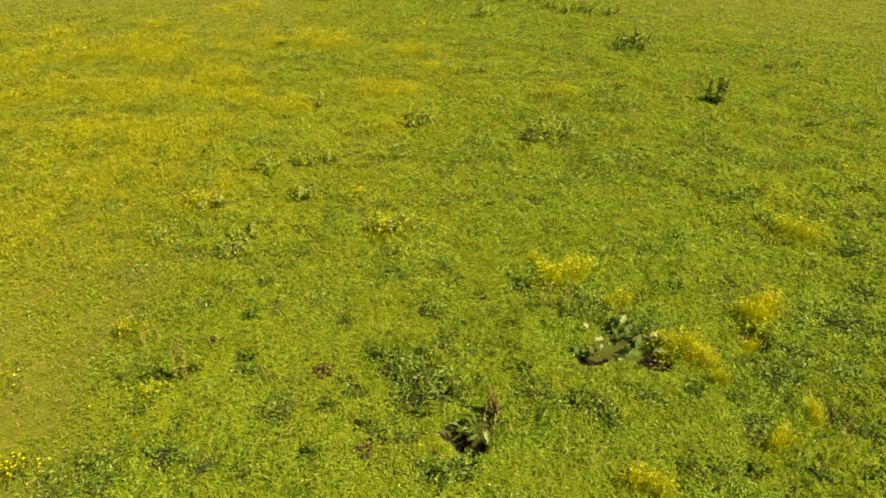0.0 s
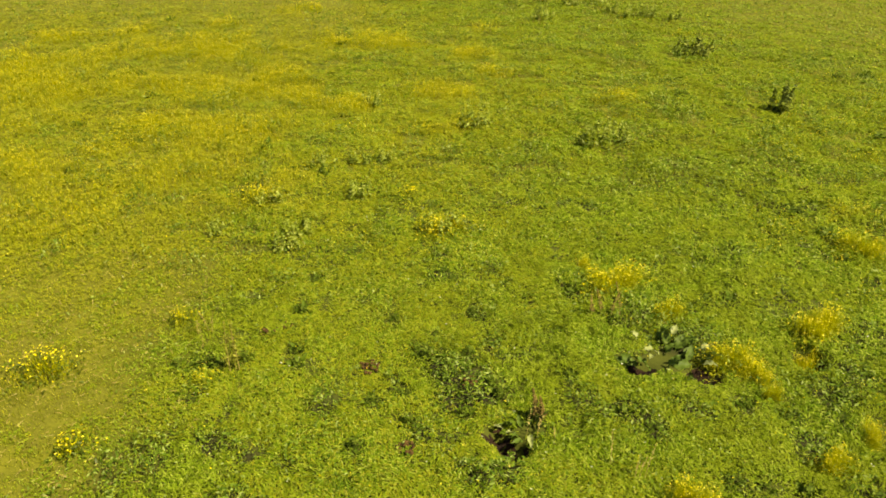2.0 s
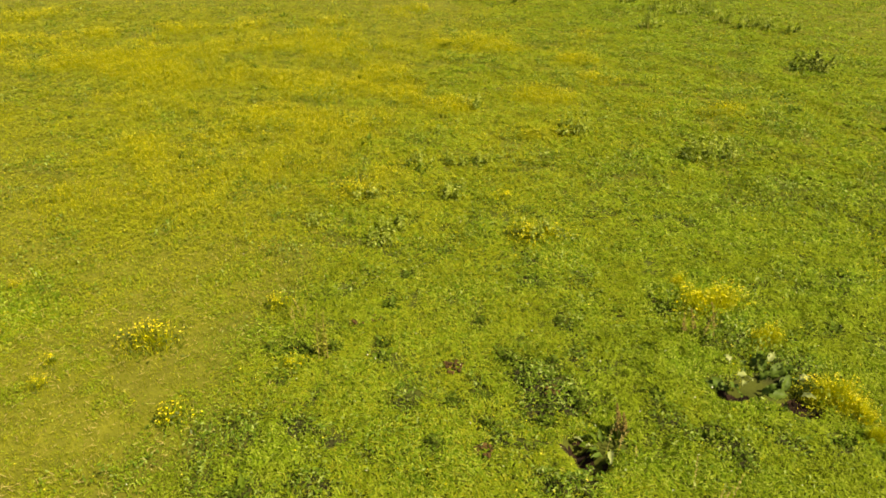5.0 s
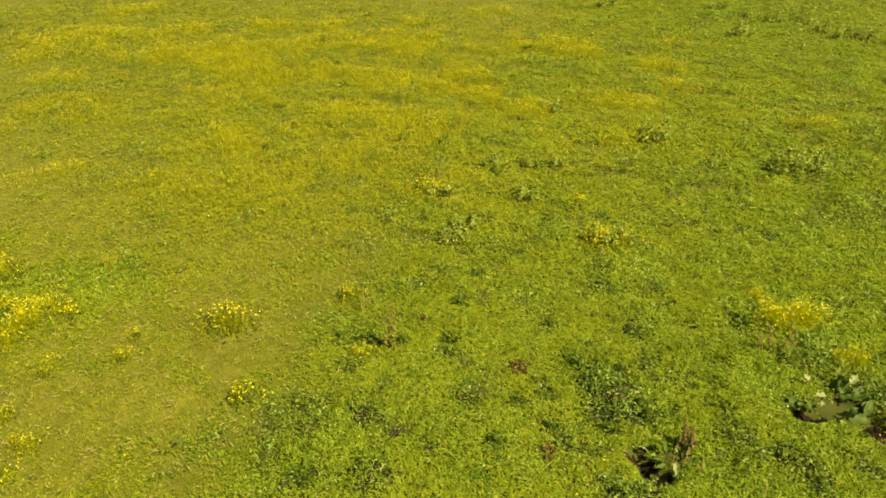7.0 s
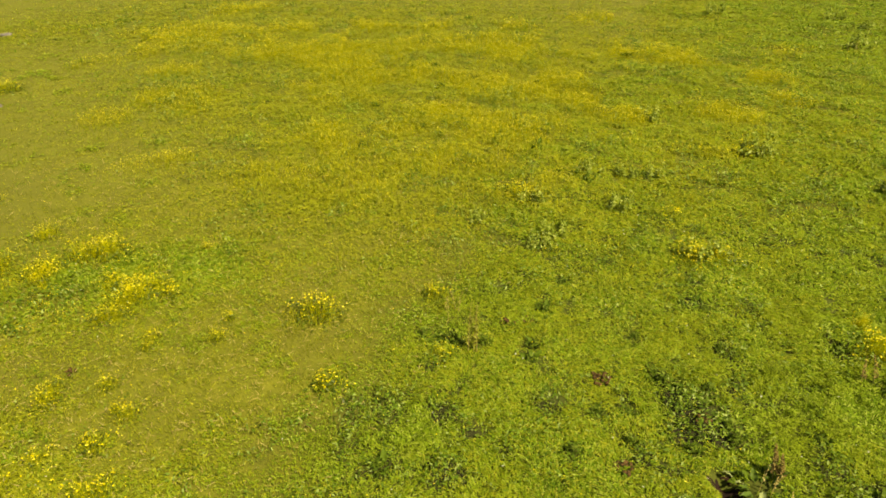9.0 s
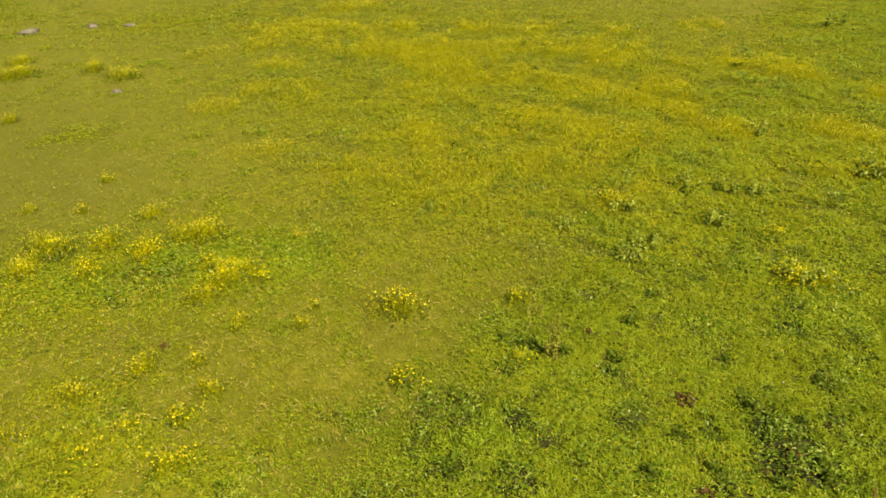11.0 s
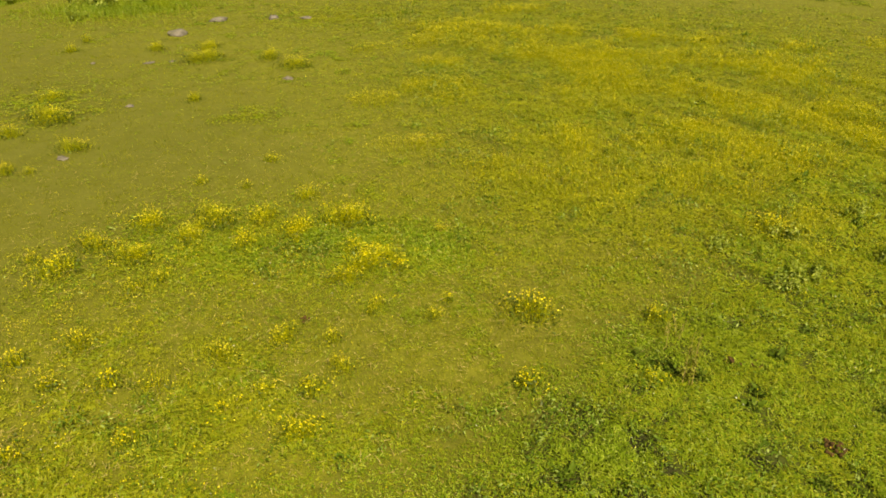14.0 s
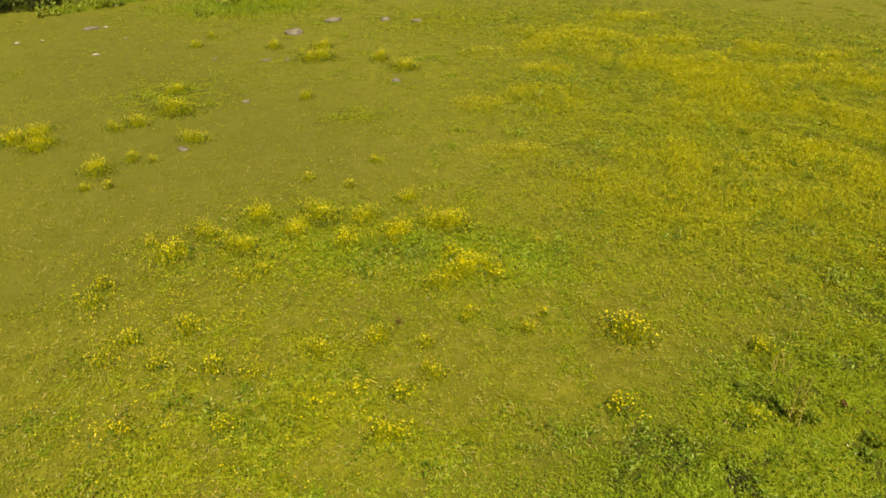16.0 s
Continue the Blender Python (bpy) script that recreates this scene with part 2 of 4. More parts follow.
CLUMPS_TURF = [
    (-5.07, 2.54, 0.22), (-6.11, 1.17, 0.16), (-5.63, 2.98, 0.18), (-4.09, 4.89, 0.19), (-6.04, 2.13, 0.34), (-5.95, 2.56, 0.16), (-5.68, 3.50, 0.13),
    (-3.21, 5.97, 0.15), (-6.77, 0.30, 0.26), (-5.86, 3.50, 0.10), (-6.73, 1.70, 0.28), (-6.84, 2.50, 0.20), (-6.27, 3.73, 0.12), (-6.70, 3.26, 0.21),
    (-5.88, 4.99, 0.12), (-5.07, 5.98, 0.30), (-6.49, 4.48, 0.11), (-6.55, 4.63, 0.12), (-6.00, 5.37, 0.10), (-3.93, 7.10, 0.17), (-0.88, 9.82, 0.44),
    (-1.56, 11.05, 0.17), (-4.18, 10.68, 0.31),
]
CLUMPS_RANK = [
    (1.93, 4.73, 0.19), (3.36, 5.32, 0.17), (3.87, 5.73, 0.14), (3.09, 6.31, 0.09), (3.04, 6.66, 0.17), (2.77, 6.87, 0.27), (3.81, 7.17, 0.17), (2.23, 7.82, 0.18),
    (1.65, 8.44, 0.35), (4.04, 7.60, 0.27), (1.26, 8.90, 0.11), (5.36, 9.75, 0.29),
]
CLUMPS_AFAR = [
    (-17.4, 0.2, 0.42), (-17.8, 0.7, 0.34), (-17.0, 0.7, 0.32), (-16.6, 0.5, 0.24),
    (-10.2, 5.8, 0.22), (-11.3, 5.2, 0.12), (-12.0, 4.7, 0.13), (-13.6, 1.4, 0.14), (-12.2, 6.2, 0.16), (-13.8, 1.0, 0.14), (-14.6, 1.4, 0.34), (-14.6, 2.4, 0.12),
    (-14.9, 2.1, 0.20), (-15.5, 3.5, 0.29), (-17.2, 2.2, 0.22), (-17.3, 2.7, 0.28), (-17.9, 3.7, 0.56), (-17.2, 6.9, 0.20), (-19.6, 4.2, 0.32), (-18.5, 10.6, 0.44),
    (-19.9, 10.6, 0.39), (-21.1, 9.0, 0.56), (-22.5, 9.8, 0.34), (-23.5, 8.5, 0.34), (-24.9, 6.3, 0.22), (-26.2, 7.2, 0.20),
]
# drifts of buttercups in the meadow: x, y, radius
DRIFTS_NEAR = [
    (-6.8, 9.5, 0.49), (-7.7, 9.4, 0.50), (5.6, 11.0, 0.38), (-6.8, 10.4, 0.46), (-8.8, 9.0, 0.64), (6.7, 10.7, 0.20), (6.1, 11.1, 0.25), (-6.1, 11.2, 0.49),
    (-5.4, 11.7, 0.54), (-7.8, 10.5, 0.59), (-5.1, 12.1, 0.45), (-7.6, 11.2, 0.25), (-8.4, 11.2, 0.51), (-11.3, 8.4, 0.47), (-10.9, 9.0, 0.53), (-5.3, 13.2, 0.56),
    (7.4, 12.2, 0.35), (-7.9, 12.4, 0.30), (-6.4, 13.5, 0.56), (-8.1, 12.7, 0.35), (-9.1, 12.1, 0.44), (-5.8, 14.1, 0.56), (-7.2, 13.8, 0.65), (-3.5, 15.8, 0.53),
    (-7.6, 14.3, 0.48), (2.5, 16.7, 0.68), (-1.5, 17.1, 0.50), (-5.1, 16.6, 0.49), (-14.1, 10.1, 0.70), (8.3, 15.6, 0.33), (-7.2, 16.4, 0.65), (-13.8, 11.9, 0.73),
    (-6.1, 17.2, 0.70),
]
DRIFTS_FAR = [
    (9.6, 16.0, 0.36), (-14.3, 12.0, 0.53), (-0.6, 18.9, 0.58), (-5.9, 18.0, 0.69), (-8.5, 17.1, 0.55), (-9.9, 16.5, 0.52), (-11.4, 16.0, 0.76), (-9.9, 17.2, 0.50),
    (-15.8, 13.8, 0.67), (-1.2, 21.1, 0.73), (-12.3, 17.2, 0.80), (-8.3, 20.3, 0.62), (-13.5, 18.0, 0.85), (-4.2, 22.2, 0.88), (-14.9, 17.2, 0.96), (-10.4, 20.5, 0.73),
    (-18.8, 13.3, 0.72), (-9.8, 21.0, 0.65), (-11.5, 20.5, 0.77), (-8.7, 21.9, 0.58), (-9.7, 21.7, 0.75), (-18.0, 15.8, 1.03), (-0.9, 24.1, 0.52), (5.7, 23.9, 0.74),
    (-12.1, 22.6, 0.64), (-9.8, 23.9, 0.67), (-14.0, 21.7, 0.55), (-16.4, 20.3, 0.88), (-19.5, 17.4, 0.99), (-18.4, 18.7, 0.93), (-7.5, 26.9, 0.96), (-21.0, 22.5, 0.87),
]
# pockets of dark broad-leaved herbs: x, y, radius
HERBS_NEAR = [
    (-2.32, 4.31, 0.30), (-2.94, 4.01, 0.25), (-1.23, 4.88, 0.14), (-1.81, 4.87, 0.25), (2.61, 4.74, 0.26), (-3.99, 3.70, 0.25), (2.41, 4.94, 0.19), (-4.61, 3.14, 0.35),
    (-2.75, 5.09, 0.33), (1.73, 5.57, 0.21), (-1.21, 5.82, 0.13), (-0.38, 5.95, 0.28), (-3.65, 4.76, 0.22), (0.04, 6.02, 0.26), (3.48, 4.96, 0.25), (1.62, 5.96, 0.30),
    (-0.32, 6.36, 0.31), (-0.61, 6.49, 0.36), (-3.22, 5.70, 0.21), (2.72, 6.02, 0.20), (3.34, 5.72, 0.27), (-6.51, 1.43, 0.24), (-6.76, 0.74, 0.33), (4.07, 5.65, 0.27),
    (4.39, 5.50, 0.21), (-0.12, 7.52, 0.26),
]
HERBS_FAR = [
    (-0.8, 8.5, 0.22), (-8.2, 3.9, 0.29), (-8.3, 4.8, 0.43), (5.1, 8.6, 0.28), (5.7, 8.3, 0.35), (-4.9, 9.4, 0.39), (-3.8, 10.6, 0.38), (4.7, 10.5, 0.26),
    (-6.7, 10.3, 0.40), (-5.1, 12.3, 0.62), (-6.9, 11.6, 0.41), (-8.1, 11.7, 0.42), (3.4, 13.9, 0.46), (-10.5, 10.3, 0.45), (-14.0, 7.1, 0.51), (8.6, 14.5, 0.59),
    (9.3, 18.8, 0.75),
]
# hollows of bare soil: x, y, radius, depth
HOLLOWS = [(0.12, 5.47, 0.15, 0.16), (0.30, 5.28, 0.15, 0.24), (1.74, 6.70, 0.16, 0.15), (2.44, 6.64, 0.19, 0.14), (3.76, 7.05, 0.20, 0.26)]


# trodden, thin turf: x, y, radius, weight
WORN = [(-13.0, 2.0, 3.2, 0.9), (-17.0, 1.5, 4.0, 0.8), (-21.0, 4.5, 4.5, 0.7), (-27.0, 3.0, 5.5, 0.6), (-15.5, 6.5, 2.6, 0.7), (-33.0, 3.0, 4.0, 0.5), (-10.5, 0.3, 1.6, 0.6), (-7.0, 3.6, 1.2, 0.3), (-12.0, 6.2, 1.6, 0.6)]


def tuftiness(x, y):
    """1 in the greener tufts that dot the grazed turf."""
    return step(0.54, 0.66, 0.6 * fbm(x, y, 0.8, 81) + 0.4 * fbm(x, y, 0.25, 85))


# greener growth crossing the grazed side: x, y, radius, weight
GREEN_BANDS = [(-8.3, 4.9, 1.5, 1.0), (-9.8, 3.2, 1.3, 0.9), (-7.2, 6.4, 1.2, 0.8)]


@charted
def lushness(x, y):
    """1 in the rank growth, 0 on the closely grazed turf."""
    edge = x + 4.1 + 1.6 * (fbm(x, y, 2.6, 11) - 0.5) + 0.10 * (y - 5)
    lush = step(-1.0, 1.4, edge)
    haze = blobs(x, y, HAZE)
    tussocky = 0.25 + 0.95 * step(0.42, 0.60, 0.6 * fbm(x, y, 0.75, 83) + 0.4 * vn(x, y, 0.22, 87))
    band = blobs(x, y, GREEN_BANDS + [(-31.5, 10.5, 3, 1)]) * np.clip(0.45 + tussocky, 0, 1)
    band = np.maximum(band, tussocky * blobs(x, y, [(-5.4, 2.2, 1.6, 0.6), (-5.9, 1.0, 1.5, 0.7), (-7.4, 1.4, 1.6, 0.5), (-4.6, 3.2, 1.0, 0.35), (-15.0, 7.2, 0.9, 0.6), (-20.3, 4.6, 1.6, 0.55), (-18.6, 4.1, 1.2, 0.55), (-10.4, 1.9, 1.0, 0.4)]))
    far_short = blobs(x, y, [(14, 27, 7, 0.45), (18, 20, 5, 0.4), (9, 30, 5, 0.3)])
    tuft = 0.6 * tuftiness(x, y) * (1 - 0.92 * blobs(x, y, WORN))
    return np.clip(np.maximum(np.maximum(lush, 0.75 * haze), np.maximum(band, tuft)) * (1 - far_short), 0, 1)


HAZE = [(-4.6, 10.4, 2.6, 0.8), (-8.0, 9.6, 2.2, 0.8), (-7.0, 14.0, 4.0, 0.9), (-11.5, 17.0, 5.0, 0.9), (-13.5, 12.6, 2.6, 0.6), (-17.0, 20.5, 5.0, 0.9),
        (-6.5, 19.5, 4.0, 0.7), (-22.0, 21.0, 5.0, 0.8), (-24.5, 15.5, 2.6, 0.6), (-12.0, 26.0, 5.0, 0.6), (-1.5, 14.5, 2.6, 0.6), (-3.2, 12.6, 2.2, 0.6), (-1.5, 18.5, 4.0, 0.6), (-3.5, 23.0, 4.0, 0.7), (3.0, 18.0, 3.0, 0.35)]


@charted
def bushy(x, y):
    """1 where tall buttercup bushes stand together in the flowering part."""
    p = 0.45 * vn(x, y, 0.95, 121) + 0.33 * vn(x, y, 0.42, 125) + 0.22 * vn(x, y, 0.19, 123)
    spots = blobs(x, y, [(a, b, 1.15 * c, 1.0) for a, b, c in DRIFTS_NEAR + DRIFTS_FAR])
    return step(0.46, 0.70, p * (0.40 + 0.42 * blobs(x, y, HAZE)) + 0.46 * spots)


@charted
def smooth(x, y):
    """1 where the lush sward is short, even and paler, 0 where it is tussocky."""
    return step(0.40, 0.62, 0.65 * fbm(x, y, 2.1, 141) + 0.35 * vn(x, y, 0.8, 145) + 0.14 * np.exp(-((x + 1.6) / 2.4) ** 2))


@charted
def tussocks(x, y):
    """1 in the small dark leafy tufts among the flowers."""
    return step(0.62, 0.71, 0.7 * vn(x, y, 0.60, 131) + 0.3 * vn(x, y, 0.22, 135)) * np.clip(1.3 * blobs(x, y, HAZE) + 0.8 * step(10, 13, y) * step(-3, 0, x), 0, 1)


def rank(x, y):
    """1 under the rank growth alone, where shade is painted onto the soil."""
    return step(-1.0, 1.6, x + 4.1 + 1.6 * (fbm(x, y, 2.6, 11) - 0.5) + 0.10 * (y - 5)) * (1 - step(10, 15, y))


def ground_z(x, y):
    x, y = np.asarray(x, float), np.asarray(y, float)
    near = 1 - step(30, 60, np.hypot(x, y))
    z = near * (0.10 * (fbm(x, y, 4.0, 21) - 0.5) + 0.12 * (fbm(x, y, 0.7, 25) - 0.5) * (0.3 + 0.7 * lushness(x, y)))
    for cx, cy, r, d in HOLLOWS:
        z = z - d * np.exp(-(((x - cx) ** 2 + (y - cy) ** 2) / (r * r)) ** 2)
    return z


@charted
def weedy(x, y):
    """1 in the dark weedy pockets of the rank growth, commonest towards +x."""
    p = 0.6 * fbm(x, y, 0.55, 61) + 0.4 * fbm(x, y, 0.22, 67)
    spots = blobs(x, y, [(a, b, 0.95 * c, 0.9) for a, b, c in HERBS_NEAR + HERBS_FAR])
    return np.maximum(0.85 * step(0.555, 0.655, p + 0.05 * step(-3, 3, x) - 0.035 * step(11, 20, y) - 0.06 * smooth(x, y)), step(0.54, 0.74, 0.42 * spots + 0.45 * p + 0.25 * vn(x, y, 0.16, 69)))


def gz(x, y):
    return float(ground_z(np.array([x]), np.array([y]))[0])


def mesh_np(name, verts, faces, material, smooth=False):
    """A mesh from arrays of vertices and of equal-sided faces."""
    verts, faces = np.asarray(verts, np.float32).reshape(-1, 3), np.asarray(faces, np.int32)
    me = bpy.data.meshes.new(name)
    k = faces.shape[1]
    me.vertices.add(len(verts))
    me.vertices.foreach_set("co", verts.ravel())
    me.loops.add(faces.size)
    me.loops.foreach_set("vertex_index", faces.ravel())
    me.polygons.add(len(faces))
    me.polygons.foreach_set("loop_start", np.arange(0, faces.size, k, dtype=np.int32))
    if smooth:
        me.polygons.foreach_set("use_smooth", np.ones(len(faces), bool))
    me.materials.append(material)
    me.update(calc_edges=True)
    return me


def part(name, data, parent, label="", m=None):
    ob = new(name, data)
    ob.parent = parent
    if m is not None:
        ob.matrix_basis = m
    return tagged(ob, label)


def part_bm(name, bm, material, parent, label="", m=None, smooth=True):
    me = bpy.data.meshes.new(name)
    bm.to_mesh(me)
    bm.free()
    me.materials.append(material)
    if smooth:
        me.polygons.foreach_set("use_smooth", [True] * len(me.polygons))
    return part(name, me, parent, label, m) if parent else new(name, me)


def blades(x, y, z, height, width, lean, r=rng):
    """One-triangle grass blades: three vertices each."""
    n = len(x)
    a, b = r.uniform(0, 2 * np.pi, n), r.uniform(0, 2 * np.pi, n)
    tip = lean * height * np.sqrt(r.uniform(0.02, 1, n))
    v = np.empty((n, 3, 3), np.float32)
    dx, dy = np.cos(a) * width / 2, np.sin(a) * width / 2
    v[:, 0] = np.stack([x - dx, y - dy, z - 0.01], -1)
    v[:, 1] = np.stack([x + dx, y + dy, z - 0.01], -1)
    v[:, 2] = np.stack([x + np.cos(b) * tip, y + np.sin(b) * tip, z + np.sqrt(np.maximum(height**2 - tip**2, 1e-5))], -1)
    return v


def leaves(c, length, width, tilt, r=rng):
    """Folded rhombic leaves, four vertices and two triangles each, round the centres c; tilt 0 is flat."""
    n = len(c)
    a = r.uniform(0, 2 * np.pi, n)
    t = tilt * r.normal(0, 1, n)
    fwd = np.stack([np.cos(a) * np.cos(t), np.sin(a) * np.cos(t), np.sin(t)], -1)
    roll = tilt * r.normal(0, 1, n)
    side = np.stack([-np.sin(a) * np.cos(roll), np.cos(a) * np.cos(roll), np.sin(roll)], -1)
    up = np.cross(fwd, side)
    L, W = (length / 2)[:, None], (width / 2)[:, None]
    v = np.empty((n, 4, 3), np.float32)
    v[:, 0], v[:, 2] = c - fwd * L, c + fwd * L
    v[:, 1], v[:, 3] = c + side * W + up * W * 0.35 + fwd * L * 0.1, c - side * W + up * W * 0.35 + fwd * L * 0.1
    f = np.arange(n)[:, None] * 4
    return v.reshape(-1, 3), np.concatenate([f + [0, 1, 2], f + [0, 2, 3]], 0)


def leaf_tris(c, length, width, tilt, r=rng):
    """Lying leaf blades of one triangle each."""
    n = len(c)
    a, t, roll = r.uniform(0, 2 * np.pi, n), tilt * r.normal(0.35, 1, n), tilt * r.normal(0, 1, n)
    fwd = np.stack([np.cos(a) * np.cos(t), np.sin(a) * np.cos(t), np.sin(t)], -1)
    side = np.stack([-np.sin(a) * np.cos(roll), np.cos(a) * np.cos(roll), np.sin(roll)], -1)
    v = np.empty((n, 3, 3), np.float32)
    v[:, 0], v[:, 1], v[:, 2] = c - fwd * (length / 2)[:, None] - side * (width / 2)[:, None], c - fwd * (length / 2)[:, None] + side * (width / 2)[:, None], c + fwd * (length / 2)[:, None]
    return v


def draped(c, length, width, slope, loose, comb, r=rng):
    """Leaf blades of one triangle each that lie along the canopy's slope (dz/dx, dz/dy), loosened at random, most of them combed one way."""
    n = len(c)
    nx, ny = -slope[0] + loose * r.normal(0, 1, n), -slope[1] + loose * r.normal(0, 1, n)
    up = np.stack([nx, ny, np.ones(n)], -1)
    up /= np.linalg.norm(up, axis=1)[:, None]
    a = comb + r.normal(0, 0.75, n)
    fwd = np.cross(up, np.stack([np.cos(a), np.sin(a), 0 * a], -1))
    fwd /= np.linalg.norm(fwd, axis=1)[:, None]
    side = np.cross(up, fwd)
    L, W = (length / 2)[:, None], (width / 2)[:, None]
    v = np.empty((n, 3, 3), np.float32)
    v[:, 0], v[:, 1], v[:, 2] = c - fwd * L - side * W, c - fwd * L + side * W, c + fwd * L
    return v


def flowers(c, radius, r=rng, k5=5):
    """Open cups of five petals (or three facets, far off), one triangle each."""
    n = len(c)
    t = np.arange(k5) * 2 * np.pi / k5
    a = r.uniform(0, 2 * np.pi, n)[:, None] + t
    lx, ly = r.normal(0, 0.35, (2, n))
    v = np.empty((n, k5 + 1, 3), np.float32)
    v[:, 0] = c
    ex, ey = np.cos(a) * radius[:, None], np.sin(a) * radius[:, None]
    v[:, 1:, 0], v[:, 1:, 1] = c[:, :1] + ex, c[:, 1:2] + ey
    v[:, 1:, 2] = c[:, 2:] + radius[:, None] * 0.45 + ex * lx[:, None] + ey * ly[:, None]
    f = np.arange(n)[:, None] * (k5 + 1)
    tri = np.concatenate([f + [0, 1 + k, 1 + (k + 1) % k5] for k in range(k5)], 0)
    return v.reshape(-1, 3), tri


def scatter(r0, r1, density):
    """Random places in the part of the ring that the walk looks over; angles from +y to the left."""
    a0, a1 = (-43, 101) if r1 <= 9 else (-37, 95) if r1 <= 14 else (-34, 92)
    area = math.radians(a1 - a0) * (r1 * r1 - r0 * r0) / 2
    n = int(area * density)
    rad = np.sqrt(rng.uniform(r0 * r0, r1 * r1, n))
    a = np.radians(rng.uniform(a0, a1, n))
    return -np.sin(a) * rad, np.cos(a) * rad


def keep(mask, *arrays):
    return [a[mask] for a in arrays]


def bare(x, y):
    """True where no blade grows."""
    out = np.zeros(len(x), bool)
    close = np.flatnonzero((np.hypot(x, y) < 12.5) & (y > 3))
    out[close] = bare_near(x[close], y[close])
    return out


def bare_near(x, y):
    out = np.zeros(len(x), bool)
    for cx, cy, r, d in HOLLOWS:
        out |= (x - cx) ** 2 + (y - cy) ** 2 < (1.1 * r) ** 2 * rng.uniform(0.6, 1.3, len(x))
    for cx, cy in WEEDS_NEAR + WEEDS_MID:
        out |= (x - cx) ** 2 + (y - cy) ** 2 < 0.16 ** 2 * rng.uniform(0.0, 1.2, len(x))
    out |= (((x - 2.08) / 0.46) ** 2 + ((y - 6.86) / 0.34) ** 2 < rng.uniform(0.3, 1.1, len(x))) | ((x - 0.42) ** 2 + (y - 5.58) ** 2 < 0.2 ** 2 * rng.uniform(0.2, 1.2, len(x)))
    return out


# ---- the ground ----
def build_ground():
    radii = np.concatenate([[0.5], np.arange(1.0, 3.6, 0.4), np.arange(3.6, 14, 0.10), np.geomspace(14, 60, 80), np.geomspace(70, 4000, 24)])
    ang = np.linspace(0, 2 * np.pi, 421)[:-1]
    x, y = -np.outer(radii, np.sin(ang)), np.outer(radii, np.cos(ang))
    z = ground_z(x.ravel(), y.ravel())
    n = len(ang)
    i = np.arange(len(radii) - 1)[:, None] * n
    j = np.arange(n)[None]
    k = (j + 1) % n
    quads = np.stack([i + j, i + k, i + n + k, i + n + j], -1).reshape(-1, 4)[:, ::-1]
    v = np.concatenate([np.stack([x.ravel(), y.ravel(), z], -1), [[0, 0, gz(0, 0)]]])
    c = len(v) - 1
    me = mesh_np("ground", v, quads, M_GROUND, True)
    hub = mesh_np("ground_centre", np.concatenate([v[:n], v[c:]]), np.stack([np.full(n, n), np.arange(n), (np.arange(n) + 1) % n], -1)[:, [0, 2, 1]], M_GROUND, True)
    bm = bmesh.new()
    bm.from_mesh(me)
    bm.from_mesh(hub)
    bmesh.ops.remove_doubles(bm, verts=[q for q in bm.verts if abs(q.co.x) < 1 and abs(q.co.y) < 1], dist=1e-4)
    bmesh.ops.recalc_face_normals(bm, faces=bm.faces)
    bm.to_mesh(me)
    bm.free()
    bpy.data.meshes.remove(hub)
    co = np.empty(3 * len(me.vertices), np.float32)
    me.vertices.foreach_get("co", co)
    co = co.reshape(-1, 3).astype(float)
    worn = np.clip(blobs(co[:, 0], co[:, 1], WORN) * (0.5 + 0.9 * fbm(co[:, 0], co[:, 1], 2.2, 71)), 0, 0.9)
    me.attributes.new("worn", "FLOAT", "POINT").data.foreach_set("value", worn.astype(np.float32))
    # painted shade on the ground under the weedy pockets of the rank growth
    me.attributes.new("pocket_shade", "FLOAT", "POINT").data.foreach_set("value", (weedy(co[:, 0], co[:, 1]) * rank(co[:, 0], co[:, 1])).astype(np.float32))
    # where the shade under the rank growth is painted
    me.attributes.new("thatch_shade", "FLOAT", "POINT").data.foreach_set("value", rank(co[:, 0], co[:, 1]).astype(np.float32))
    tagged(new("ground", me), "uneven pasture soil under thatch and grass", "ground", kind="structure")


build_ground()


# ---- the grass ----
def tufts(x, y, n, spread):
    """n places round each given place, and the index of their tuft."""
    k = np.repeat(np.arange(len(x)), n)
    a, q = rng.uniform(0, 2 * np.pi, len(k)), spread[k] * np.sqrt(rng.uniform(0, 1, len(k)))
    return x[k] + q * np.cos(a), y[k] + q * np.sin(a), k


def lod(x, y):
    """How coarse the sward is: 1 where the walk looks closely, rising smoothly with distance, under the eye and behind it."""
    r, a = np.hypot(x, y), np.degrees(np.arctan2(-x, y))
    far = np.maximum(1, r / 7.5) ** 0.88
    away = step(0, 22, np.maximum(-40 - a, a - 99)) * step(1.5, 4, r)
    return far * (1 + 1.3 * away + 0.7 * step(4.3, 3.0, r))


def sown(r0, r1, density):
    """Random places over the whole pasture between two radii, thinned by the coarseness, and that coarseness."""
    edges = np.geomspace(max(r0, 1.2), r1, 12)
    edges[0] = r0
    xs, ys = [], []
    for q0, q1 in zip(edges[:-1], edges[1:]):
        d = density / max(1, q0 / 7.5) ** 1.76
        n = int(math.pi * (q1 * q1 - q0 * q0) * d)
        rad, a = np.sqrt(rng.uniform(q0 * q0, q1 * q1, n)), rng.uniform(0, 2 * np.pi, n)
        x, y = -np.sin(a) * rad, np.cos(a) * rad
        m = rng.uniform(0, 1, n) < (density / d) / lod(x, y) ** 2
        xs.append(x[m]), ys.append(y[m])
    x, y = np.concatenate(xs), np.concatenate(ys)
    return x, y, lod(x, y)


